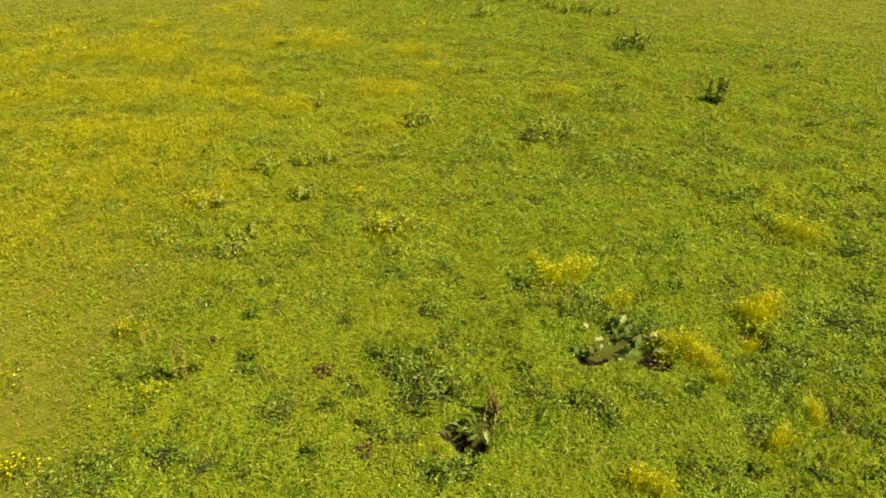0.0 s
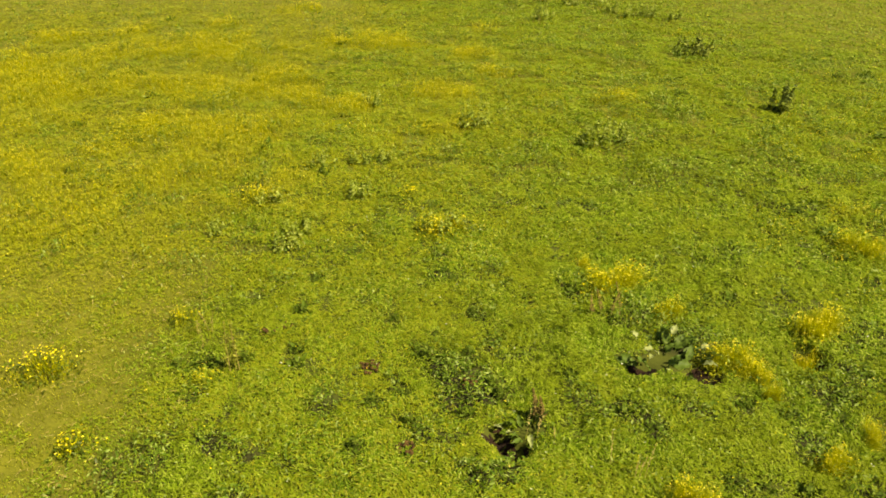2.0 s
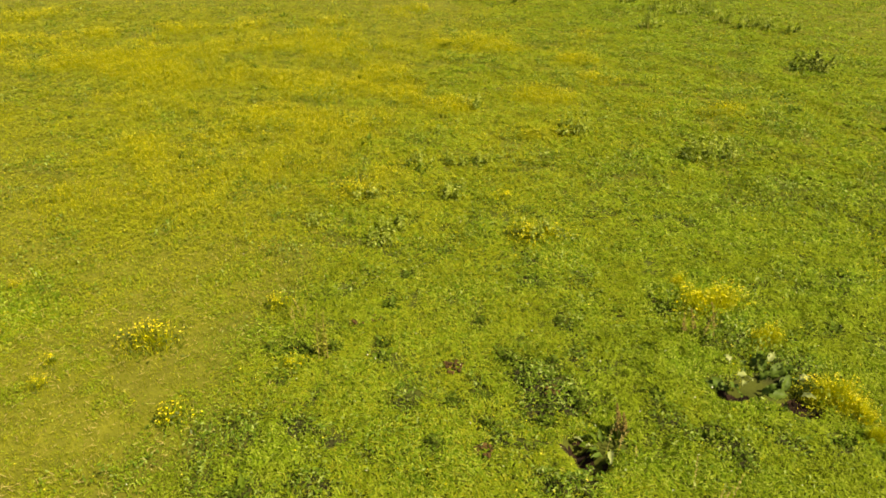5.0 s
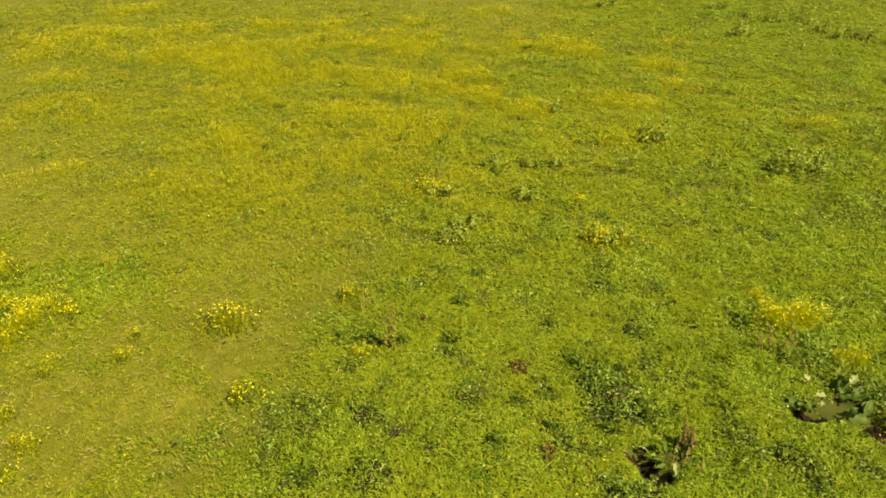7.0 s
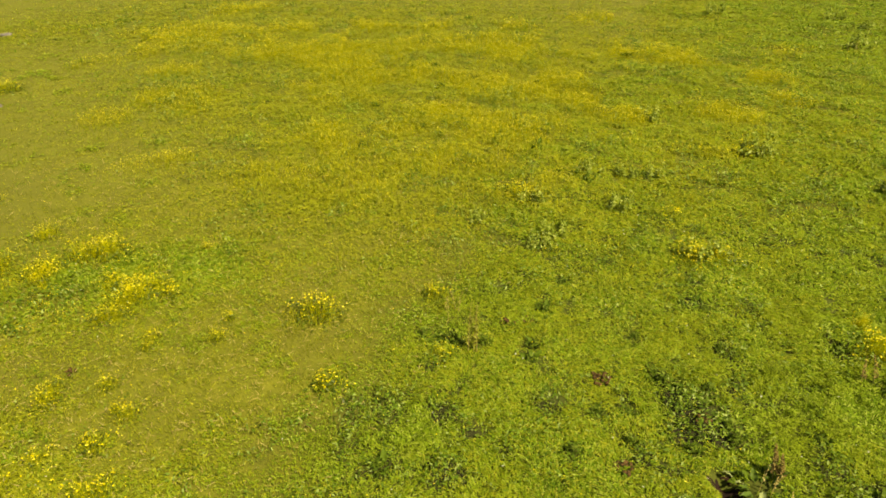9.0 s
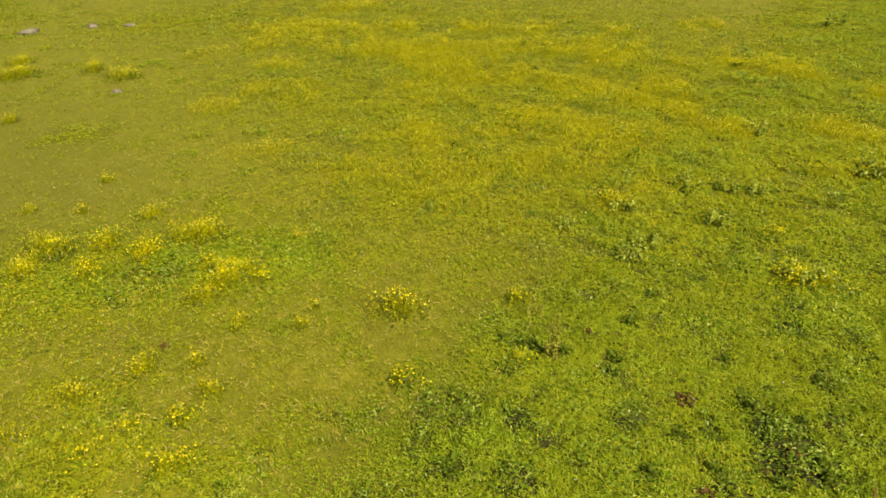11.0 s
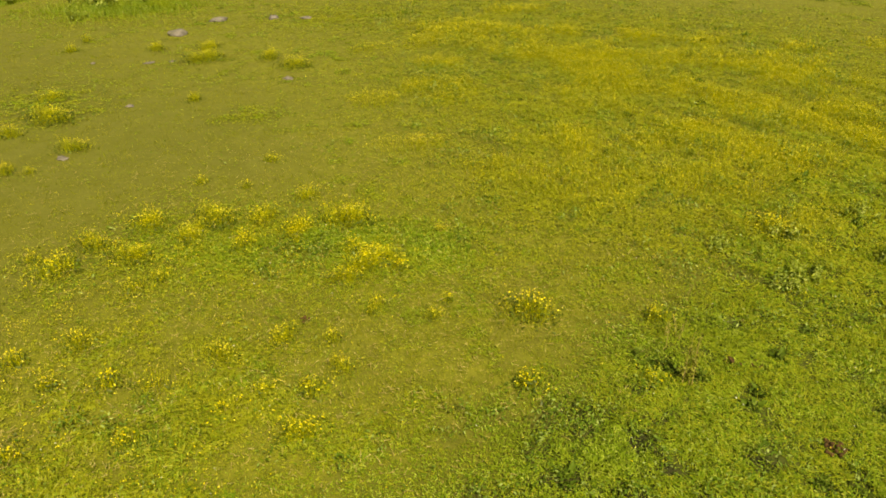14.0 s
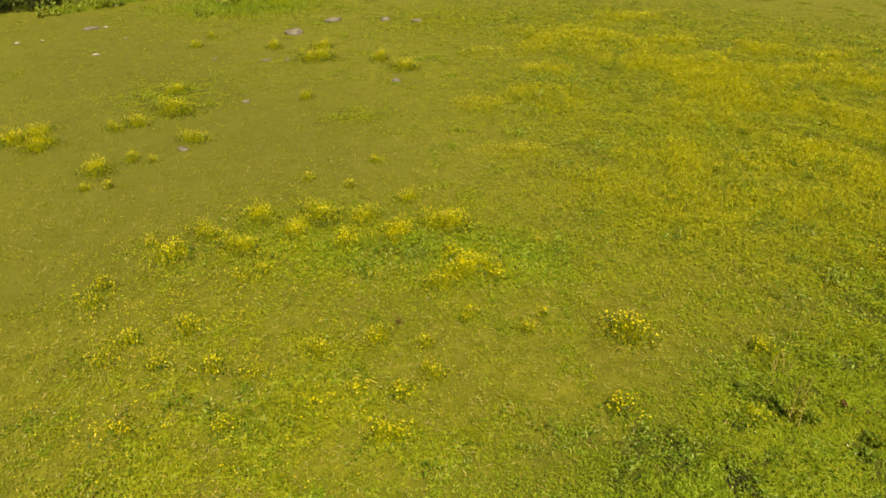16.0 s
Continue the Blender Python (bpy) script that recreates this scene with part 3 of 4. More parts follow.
def mounds(x, y):
    """Uneven growth of the rank sward, 0 to 1: hummocks a span wide, and finer tufts on them."""
    return 0.62 * fbm(x, y, 0.46, 31) + 0.23 * vn(x, y, 0.17, 33) + 0.15 * vn(x, y, 0.075, 47)


def canopy(x, y):
    """Height of the leaves' upper surface over the soil."""
    lush = lushness(x, y)
    tall = 0.012 + 0.27 * (1 - 0.60 * smooth(x, y)) * np.clip(mounds(x, y) - 0.28, 0, 1) * (0.12 + 0.88 * lush)
    return tall * (1 - 0.40 * step(12, 22, np.hypot(x, y))) + 0.06 * bushy(x, y) * vn(x, y, 0.2, 129)


def yellowness(x, y):
    """Share of yellow-green leaves among the green ones."""
    k = 0.74 * bushy(x, y) + 0.25 * blobs(x, y, HAZE) * (0.4 + 1.2 * step(0.35, 0.6, fbm(x, y, 4.5, 151)))
    k = k + 0.28 * smooth(x, y) * step(2.5, -1.0, x + 0.12 * (y - 8))
    return k + 0.7 * step(-3.5, -6, x) * (1 - 0.8 * tuftiness(x, y)) * (1 - 0.85 * blobs(x, y, GREEN_BANDS))


def build_grass():
    """Upright blades: tufts in the rank growth, a close pile on the grazed turf."""
    tx, ty, c = sown(0.0, 46, 340)
    L, clump = lushness(tx, ty), mounds(tx, ty)
    grow = rng.uniform(0, 1, len(tx))
    lots = []
    m = (grow < L) & (rng.uniform(0, 1, len(tx)) < (0.25 + 2.2 * (clump - 0.28)) * (1 - 0.8 * weedy(tx, ty)) * (1 - 0.3 * smooth(tx, ty)))
    th = canopy(tx, ty) * rng.lognormal(0.15, 0.30, len(tx)) + 0.012
    x, y, k = tufts(tx[m], ty[m], 7, 0.04 * c[m])
    h = np.clip(th[m][k], 0.015, 0.24) * rng.uniform(0.55, 1.15, len(x))
    ok = ~bare(x, y)
    x, y, h, w = keep(ok, x, y, h, 0.0085 * c[m][k])
    lots.append(("meadow_grass", blades(x, y, ground_z(x, y), h, w * rng.uniform(0.7, 1.5, len(x)), 0.8), M_GRASS, "lush bright green tussocky meadow grass in sun"))
    m = (grow >= L) & (rng.uniform(0, 1, len(tx)) < 0.95 - 0.25 * blobs(tx, ty, WORN))
    th = (0.012 + 0.065 * fbm(tx, ty, 0.3, 35)) * rng.lognormal(0, 0.35, len(tx)) * (1 - 0.30 * step(-8, -13, tx)) * (1 - 0.5 * step(16, 22, ty))
    x, y, k = tufts(tx[m], ty[m], 7, 0.065 * c[m])
    h = np.clip(th[m][k], 0.01, 0.12) * rng.uniform(0.6, 1.2, len(x))
    lots.append(("grazed_grass", blades(x, y, ground_z(x, y), h, 0.0085 * c[m][k] * rng.uniform(0.6, 1.3, len(x)), 0.9), M_GRAZED, "closely grazed olive-green turf with dry blades"))
    for name, v, mat, label in lots:
        v = v.reshape(-1, 3)
        tagged(new(name, mesh_np(name, v, np.arange(len(v)).reshape(-1, 3), mat)), label, "grass", kind="stuff")


build_grass()


def build_sprawl():
    """Bent leaf blades that close the sward and follow its hummocks."""
    x, y, c = sown(0.0, 44, 5500)
    lush = lushness(x, y)
    m = (lush > rng.uniform(0, 1, len(x))) & (mounds(x, y) > rng.uniform(0.20, 0.42, len(x))) & (np.maximum(0.8 * weedy(x, y), 0.85 * tussocks(x, y)) < rng.uniform(0, 1, len(x))) & ~bare(x, y)
    x, y, c, lush = keep(m, x, y, c, lush)
    e = 0.03
    top = canopy(x, y)
    slope = ((canopy(x + e, y) - top) / e, (canopy(x, y + e) - top) / e)
    z = ground_z(x, y) + 0.008 + top * (1 - 0.55 * rng.uniform(0, 1, len(x)) ** 2)
    L = 0.054 * c ** 0.8 * rng.uniform(0.6, 1.4, len(x)) * (0.5 + 0.5 * lush)
    comb = 11 * fbm(x, y, 0.38, 171)
    v = draped(np.stack([x, y, z], -1), L, 0.0108 * c ** 1.15 * rng.uniform(0.7, 1.4, len(x)), (slope[0] / c, slope[1] / c), 0.36 / c, comb)
    k = yellowness(x, y) > rng.uniform(0, 1, len(x))
    for name, v, mat, label in (("sprawling_grass", v[~k], M_SPRAWL, "dense sunlit sward of bent green leaf blades"),
                                ("flowering_sward", v[k], M_YELLOWISH, "yellow-green flowering sward of bent leaf blades")):
        v = v.reshape(-1, 3)
        tagged(new(name, mesh_np(name, v, np.arange(len(v)).reshape(-1, 3), mat)), label, "grass", kind="stuff")


build_sprawl()


def build_herbs():
    """Low broad leaves of clover and creeping plants between the blades."""
    vs, fs, base = [], [], 0
    for r0, r1, dens, s in ((3.6, 9, 1700, 0.042), (9, 14, 760, 0.050), (14, 24, 800, 0.050), (24, 40, 160, 0.08)):
        x, y = scatter(r0, r1, dens)
        clump = fbm(x, y, 0.34, 41)
        patch = np.maximum(weedy(x, y) * step(0.30, 0.50, clump) * np.clip(1.7 * lushness(x, y) - 0.1, 0, 1), 0.9 * tussocks(x, y))
        m = (np.maximum(patch, lushness(x, y) * (0.3 + 0.7 * step(-5, 0, x))) > rng.uniform(0, 1, len(x))) & (np.maximum(np.maximum(weedy(x, y), patch), 0.16 * (clump > 0.5)) > rng.uniform(0, 1, len(x))) & ~bare(x, y)
        x, y, clump, patch = keep(m, x, y, clump, patch)
        z = ground_z(x, y) + 0.012 + (0.03 + 0.34 * np.clip(clump - 0.36, 0, 1) + 0.16 * tussocks(x, y) + 0.13 * patch) * rng.uniform(0.0, 1.1, len(x))
        size = s * rng.uniform(0.6, 1.5, len(x))
        v, f = leaves(np.stack([x, y, z], -1), size, size * 0.42, 0.5)
        vs.append(v), fs.append(f + base)
        base += len(v)
    me = mesh_np("clover_leaves", np.concatenate(vs), np.concatenate(fs), M_LEAF)
    tagged(new("clover_leaves", me), "dense green clover and herb leaves among grass", "clover", kind="stuff")


build_herbs()


def build_buttercup_field():
    """Loose buttercups over the meadow, thick in drifts."""
    xs, ys, rs = [], [], []
    for r0, r1, dens, s in ((3.8, 9, 220, 0.0085), (9, 14, 620, 0.0085), (14, 23, 780, 0.0100), (23, 42, 300, 0.0155)):
        x, y = scatter(r0, r1, dens)
        tufted = step(0.50, 0.68, 0.55 * vn(x, y, 0.50, 57) + 0.45 * vn(x, y, 0.19, 58))
        loose = blobs(x, y, [(-6.0, 2.0, 1.6, 0.5), (-7.0, 1.0, 1.7, 0.5), (-8.6, 0.6, 1.5, 0.35), (-8.6, 3.6, 1.5, 0.45), (-9.8, 2.6, 1.5, 0.5), (-9.0, 5.0, 1.3, 0.5),
                             (2.4, 7.4, 1.2, 0.25), (4.9, 10.0, 1.6, 0.35), (4.2, 6.2, 1.0, 0.25), (7.5, 13.0, 2.4, 0.3), (-0.9, 9.8, 1.0, 0.3), (8.5, 17, 3, 0.15)])
        around = blobs(x, y, [(a, b, 1.5 * c, 0.6) for a, b, c in CLUMPS_BAND + CLUMPS_TURF + CLUMPS_RANK])
        want = np.maximum(np.maximum(loose, around) * (0.06 + 1.0 * tufted), 0.70 * bushy(x, y)) + 0.03 * blobs(x, y, HAZE) + 0.02 * lushness(x, y) * step(-14, -10, x)
        m = want > rng.uniform(0, 1, len(x))
        x, y = keep(m, x, y)
        xs.append(x), ys.append(y), rs.append(s * rng.uniform(0.7, 1.3, len(x)))
    x, y, r = np.concatenate(xs), np.concatenate(ys), np.concatenate(rs)
    z0 = ground_z(x, y)
    h = rng.uniform(0.07, 0.18, len(x)) * (0.7 + 0.6 * vn(x, y, 0.5, 59)) + bushy(x, y) * rng.uniform(0.0, 0.10, len(x))
    v, f = flowers(np.stack([x, y, z0 + h], -1), r, rng, 3)
    field = tagged(new("buttercup_field"), "drifts of small yellow buttercups in the grass", "buttercups", kind="stuff")
    part("blossom", mesh_np("blossom", v, f, M_BUTTER), field, "glossy yellow petals")
    b = rng.uniform(0, 2 * np.pi, len(x))
    st = np.stack([np.stack([x + 0.03 * np.cos(b) - 0.30 * r, y + 0.03 * np.sin(b), z0 - 0.01], -1),
                   np.stack([x + 0.03 * np.cos(b) + 0.30 * r, y + 0.03 * np.sin(b), z0 - 0.01], -1), np.stack([x, y, z0 + h], -1)], 1)
    part("greenery", mesh_np("greenery", st.reshape(-1, 3), np.arange(3 * len(x)).reshape(-1, 3), M_STEM), field, "thin green stems")


build_buttercup_field()


def build_straw():
    """Dead blades lying about the grazed side."""
    lots = []
    for r0, r1, dens, L in ((3.8, 9, 120, 0.085), (9, 15, 40, 0.12)):
        x, y = scatter(r0, r1, dens)
        m = step(-2.5, -5.5, x) * (0.35 + 0.9 * fbm(x, y, 0.7, 91)) > rng.uniform(0, 1, len(x))
        x, y = keep(m, x, y)
        z = ground_z(x, y) + rng.uniform(0.03, 0.08, len(x))
        lots.append(leaf_tris(np.stack([x, y, z], -1), L * rng.uniform(0.5, 1.4, len(x)), np.full(len(x), 0.007), 0.22))
    v = np.concatenate(lots).reshape(-1, 3)
    tagged(new("straw", mesh_np("straw", v, np.arange(len(v)).reshape(-1, 3), M_DRY)), "dead straw-coloured blades lying in grazed turf", "straw", kind="stuff")


build_straw()


def build_daisies():
    x, y = scatter(4, 11, 3)
    x, y = keep(lushness(x, y) > rng.uniform(0.2, 1, len(x)), x, y)
    v, f = flowers(np.stack([x, y, ground_z(x, y) + rng.uniform(0.05, 0.12, len(x))], -1), rng.uniform(0.006, 0.010, len(x)))
    tagged(new("daisies", mesh_np("daisies", v, f, M_WHITE)), "tiny scattered white daisies in the grass", "daisies", kind="stuff")


build_daisies()


# ---- buttercup clumps ----
def buttercup_clump(radius, height, count, seed, petal=1.0, stems=1.7, foliage=None):
    """A loose bush of buttercups: ferny foliage, stems and flowers, in a few uneven lobes."""
    r = np.random.default_rng(seed)
    top = new("buttercup_clump")
    lobes = 5
    la, lq = r.uniform(0, 2 * np.pi, lobes), radius * r.uniform(0.1, 0.75, lobes)
    lx, ly, lr, lh = lq * np.cos(la), lq * np.sin(la), radius * r.uniform(0.3, 0.65, lobes), height * r.uniform(0.55, 1.1, lobes)

    def spots(n, wide):
        k = r.integers(0, lobes, n)
        d, e = r.normal(0, 0.57 * wide, (2, n))
        fall = np.exp(-0.6 * (d * d + e * e))
        return lx[k] + d * lr[k], ly[k] + e * lr[k], lh[k] * fall

    x, y, h = spots(int(count * 3.6), 1.45)
    c = np.stack([x, y, h * 0.7 * r.uniform(0.05, 1, len(x))], -1)
    L = r.uniform(0.025, 0.055, len(x))
    v, f = leaves(c, L, L * 0.4, 0.7, r)
    part("foliage", mesh_np("foliage", v, f, foliage or M_FERNY), top, "divided green leaves")
    x, y, h = spots(count, 1.0)
    z = np.maximum(h * r.uniform(0.75, 1.15, count), 0.04)
    v, f = flowers(np.stack([x, y, z], -1), petal * r.uniform(0.0050, 0.0084, count), r)
    part("blossom", mesh_np("blossom", v, f, M_BUTTER), top, "bright yellow flowers")
    st = np.stack([np.stack([x * 0.6 - 0.0025, y * 0.6, 0 * z - 0.02], -1), np.stack([x * 0.6 + 0.0025, y * 0.6, 0 * z - 0.02], -1), np.stack([x, y, z], -1)], 1).reshape(-1, 3)
    x2, y2, h2 = spots(int(count * stems), 1.10)
    h2 = h2 * r.uniform(0.6, 1.15, len(h2)) + 0.03
    st = np.concatenate([st, blades(x2 * 0.75, y2 * 0.75, 0 * h2, h2, np.full(len(h2), 0.006), 0.45, r).reshape(-1, 3)])
    tagged(part("greenery", mesh_np("greenery", st, np.arange(len(st)).reshape(-1, 3), M_STEM), top), "thin yellow-green stems", kind="stuff")
    return top


CLUMP_SIZES = {"big": (0.36, 0.27, 230, 3, 1.0), "mid": (0.25, 0.25, 105, 4, 1.0), "small": (0.15, 0.22, 40, 5, 1.0), "sparse": (0.28, 0.16, 55, 6, 1.0), "hazy": (0.32, 0.30, 210, 7, 1.0, 4.5, M_YELLOWISH)}
CLUMP_LABELS = {"big": "broad bushy clump of yellow buttercups on turf", "mid": "clump of yellow buttercups in short grass",
                "small": "small tuft of yellow buttercups in grass", "sparse": "sparse straggling buttercup plant in grass", "hazy": "feathery yellow-green buttercup bush in lush grass"}


def clump_kind(x, y, r):
    if x > 0:
        return "hazy"
    if math.hypot(x, y) < 9.5 and r > 0.24 and y < 3.2:
        return "sparse"
    return "big" if r > 0.31 else "mid" if r > 0.19 else "small"


def place_clumps():
    rr = random.Random(5)
    kinds = {k: buttercup_clump(*v) for k, v in CLUMP_SIZES.items()}
    used = set()
    for x, y, r in CLUMPS_BAND + CLUMPS_TURF + CLUMPS_RANK + CLUMPS_AFAR:
        k = clump_kind(x, y, r)
        m = pose(x, y, gz(x, y), 0, 0, rr.uniform(0, 360))
        ob = kinds[k]
        if k in used:
            ob = copy_thing(ob, m)
        ob.matrix_basis = m
        s = (1.25 if k == "hazy" else 1.2) * r / CLUMP_SIZES[k][0]
        tall = 0.5 * s + 0.5 * rr.uniform(0.8, 1.1)
        ob.scale = (s, s * rr.uniform(0.8, 1.2), tall)
        used.add(k)
        tagged(ob, CLUMP_LABELS[k], "buttercups", "buttercup clumps")


place_clumps()


# ---- docks, weeds, thistles ----
def dock_leaf(length, width, arch, seed):
    """A long wavy leaf with a midrib, growing along +x from its stalk."""
    r = np.random.default_rng(seed)
    n, rows = 9, []
    for i in range(n + 1):
        t = i / n
        w = width * (0.08 + math.sin(math.pi * min(1, t * 1.02) ** 0.75) * 0.9) / 2 if t < 0.99 else 0.003
        if t < 0.15:
            w = 0.006
        x, z = length * t * (1 - 0.25 * arch * t), length * (0.55 * t - arch * 0.75 * t * t)
        wave = 0.22 * width * math.sin(t * 17 + seed) * r.uniform(0.5, 1)
        rows.append([(x, -w, z + w * 0.4 + wave), (x, -w * 0.5, z + w * 0.15 + wave * 0.4), (x, 0, z - 0.004), (x, w * 0.5, z + w * 0.15 - wave * 0.4), (x, w, z + w * 0.4 - wave)])
    v = np.array(rows).reshape(-1, 3)
    f = [(i * 5 + k, i * 5 + k + 1, i * 5 + 5 + k + 1, i * 5 + 5 + k) for i in range(n) for k in range(4)]
    return v, f


LEAF_SHAPES = [(0.30, 0.11, 0.65, 1), (0.25, 0.11, 0.9, 2), (0.34, 0.10, 0.5, 3), (0.20, 0.08, 0.4, 4)]
GREEN_LEAVES = [mesh_np("leaf", *dock_leaf(*s), M_DOCK, True) for s in LEAF_SHAPES]
BROAD_LEAVES = [mesh_np("leaf", *dock_leaf(*s), M_DOCK, True) for s in ((0.40, 0.19, 0.55, 5), (0.34, 0.17, 0.75, 6), (0.44, 0.18, 0.40, 7))]
PALE_LEAVES = [mesh_np("leaf", *dock_leaf(*s), M_PALE, True) for s in LEAF_SHAPES[:2]]
DARK_LEAVES = [mesh_np("leaf", *dock_leaf(s[0] * 0.62, s[1] * 0.72, s[2], s[3] + 9), M_DARKLEAF, True) for s in LEAF_SHAPES]


def rosette(name, meshes, count, seed, spread=0.12, size=1.0):
    rr = random.Random(seed)
    top = new(name)
    for i in range(count):
        a, q, s = rr.uniform(0, 360), spread * math.sqrt(rr.random()), size * rr.uniform(0.65, 1.15)
        m = pose(q * math.cos(radians(a)), q * math.sin(radians(a)), -0.01, rr.uniform(-40, 40), rr.uniform(-50, 10), a + rr.uniform(-60, 60)) @ Matrix.Scale(s, 4)
        part("leaf", meshes[i % len(meshes)], top, "", m)
    return top


def stalk(height, thick, lean, seed):
    """A tapered bent stem as a five-sided tube."""
    rr = random.Random(seed)
    n, k, v, f = 6, 5, [], []
    a = rr.uniform(0, 6.28)
    for i in range(n + 1):
        t = i / n
        cx, cy = lean * height * t * t * math.cos(a), lean * height * t * t * math.sin(a)
        r = thick * (1 - 0.75 * t)
        v += [(cx + r * math.cos(6.283 * j / k), cy + r * math.sin(6.283 * j / k), height * t - 0.02) for j in range(k)]
    f = [(i * k + j, i * k + (j + 1) % k, (i + 1) * k + (j + 1) % k, (i + 1) * k + j) for i in range(n) for j in range(k)]
    return np.array(v), f, (lean * math.cos(a), lean * math.sin(a))


def leafy(height, lean, count, size, seed, spread=0.10, low=0.12, narrow=0.45):
    """Leaves round a stem, denser and larger below."""
    r = np.random.default_rng(seed)
    t = r.uniform(low, 1, count)
    a = r.uniform(0, 6.283, count)
    q = spread * (1.15 - t) * r.uniform(0.3, 1, count)
    c = np.stack([lean[0] * height * t * t + q * np.cos(a), lean[1] * height * t * t + q * np.sin(a), height * t], -1)
    L = size * (1.3 - 0.6 * t) * r.uniform(0.6, 1.3, count)
    return leaves(c, L, L * narrow, 0.6, r)


def weed_clump(name, stems, height, leaf_mat, seed, spread=0.25, leaf=0.07, per=34, stem_mat=None, lean_most=0.35, wide=0.10):
    """Upright leafy stems growing together."""
    rr = random.Random(seed)
    top = new(name)
    for i in range(stems):
        h = height * rr.uniform(0.6, 1.1)
        v, f, lean = stalk(h, 0.006, rr.uniform(0.14 * lean_most, lean_most), seed * 31 + i)
        a, q = rr.uniform(0, 6.28), spread * math.sqrt(rr.random())
        s = part("stem", mesh_np("stem", v, f, stem_mat or M_STEM, True), top, "", pose(q * math.cos(a), q * math.sin(a), 0))
        v, f = leafy(h, lean, per, leaf, seed * 77 + i, wide)
        part("leaves", mesh_np("leaves", v, f, leaf_mat), s)
    return top


def put(ob, x, y, label, category, group="", turn=0.0, size=1.0):
    ob.matrix_basis = pose(x, y, gz(x, y), 0, 0, turn)
    ob.scale = (size, size, size)
    return tagged(ob, label, category, group)


# the big dock with pale upturned leaves
d = rosette("dock_plant", BROAD_LEAVES + GREEN_LEAVES[:2], 30, 1, 0.46, 0.74)
for i, (x, y, z, a) in enumerate([(-0.10, 0.0, 0.17, 200), (-0.16, -0.04, 0.17, 235), (0.38, -0.06, 0.10, 330), (-0.30, 0.34, 0.12, 120), (0.10, 0.38, 0.16, 60), (0.42, 0.22, 0.10, 20)]):
    part("leaf", PALE_LEAVES[i % 2], d, "pale grey-green upturned leaf", pose(x, y, z, 12, -18, a) @ Matrix.Diagonal(((0.95, 1.25, 0.9, 1) if i == 0 else (0.7, 0.7, 0.7, 1))))
put(d, 2.05, 6.80, "large broad-leaved dock with pale upturned leaves", "dock plant")
# the dock with a dead seed stalk beside the soil hollow
d = rosette("dock_plant", GREEN_LEAVES + DARK_LEAVES, 26, 2, 0.20, 0.8)
for i, (x, y, z, a) in enumerate([(0.03, -0.20, 0.14, 275), (-0.14, -0.10, 0.06, 200), (-0.24, -0.04, 0.04, 170)]):
    part("leaf", PALE_LEAVES[i % 2], d, "pale withered leaf", pose(x, y, z, 8, 5, a) @ Matrix.Diagonal((0.8, 0.55, 0.8, 1) if i == 0 else (0.42, 0.36, 0.5, 1)))
for i, (x, y, h) in enumerate([(0.10, 0.14, 0.44), (0.16, 0.12, 0.34)]):
    v, f, lean = stalk(h, 0.006, 0.12, 40 + i)
    s = part("stem", mesh_np("stem", v, f, M_DRY, True), d, "dry upright flower stalk", pose(x, y, 0))
    v, f = leafy(h, lean, 230, 0.030, 50 + i, 0.055, 0.25, 0.7)
    tagged(part("seed_head", mesh_np("seed_head", v, f, M_SEED), s, "rust-brown seeds"), kind="stuff")
put(d, 0.42, 5.60, "broad-leaved dock with a dead brown seed stalk", "dock plant")
# rusty stems by the yellow patch
d = rosette("dock_plant", DARK_LEAVES, 6, 3, 0.12)
for i in range(4):
    v, f, lean = stalk(0.36 + 0.05 * i, 0.005, 0.2, 60 + i)
    s = part("stem", mesh_np("stem", v, f, M_DRY, True), d, "dry upright flower stalk", pose(0.12 * i - 0.1, 0.05 * (i % 2), 0))
    v, f = leafy(0.36 + 0.05 * i, lean, 90, 0.024, 70 + i, 0.045, 0.3, 0.8)
    tagged(part("seed_head", mesh_np("seed_head", v, f, M_SEED), s, "rust-brown seeds"), kind="stuff")
put(d, 1.36, 7.66, "small dock with rusty dead seed stalks", "dock plant")
# soil in the hollows
def soil_patch(cx, cy, r, seed):
    rr = random.Random(seed)
    v, n = [(0, 0, gz(cx, cy) + 0.006)], 20
    for ring in (0.35, 0.7, 1.0):
        for j in range(n):
            a = 6.2832 * j / n
            q = r * ring * (1 + 0.18 * math.sin(3 * a + seed) + rr.uniform(-0.22, 0.12))
            x, y = q * math.cos(a), q * math.sin(a)
            v.append((x, y, gz(cx + x, cy + y) + (0.012 if ring < 0.9 else -0.01) + rr.uniform(0, 0.008)))
    bm = bmesh.new()
    vs = [bm.verts.new(p) for p in v]
    for j in range(n):
        k = (j + 1) % n
        bm.faces.new((vs[0], vs[1 + j], vs[1 + k]))
        for g in (0, 1):
            bm.faces.new((vs[1 + g * n + j], vs[1 + g * n + n + j], vs[1 + g * n + n + k], vs[1 + g * n + k]))
    ob = part_bm("soil_hollow", bm, M_SOIL, None)
    ob.location = (cx, cy, 0)
    tagged(ob, "dark bare soil in a trodden hollow", "soil", "soil hollows")


for i, (x, y, r, depth) in enumerate(HOLLOWS):
    soil_patch(x, y, r * 1.15, i)

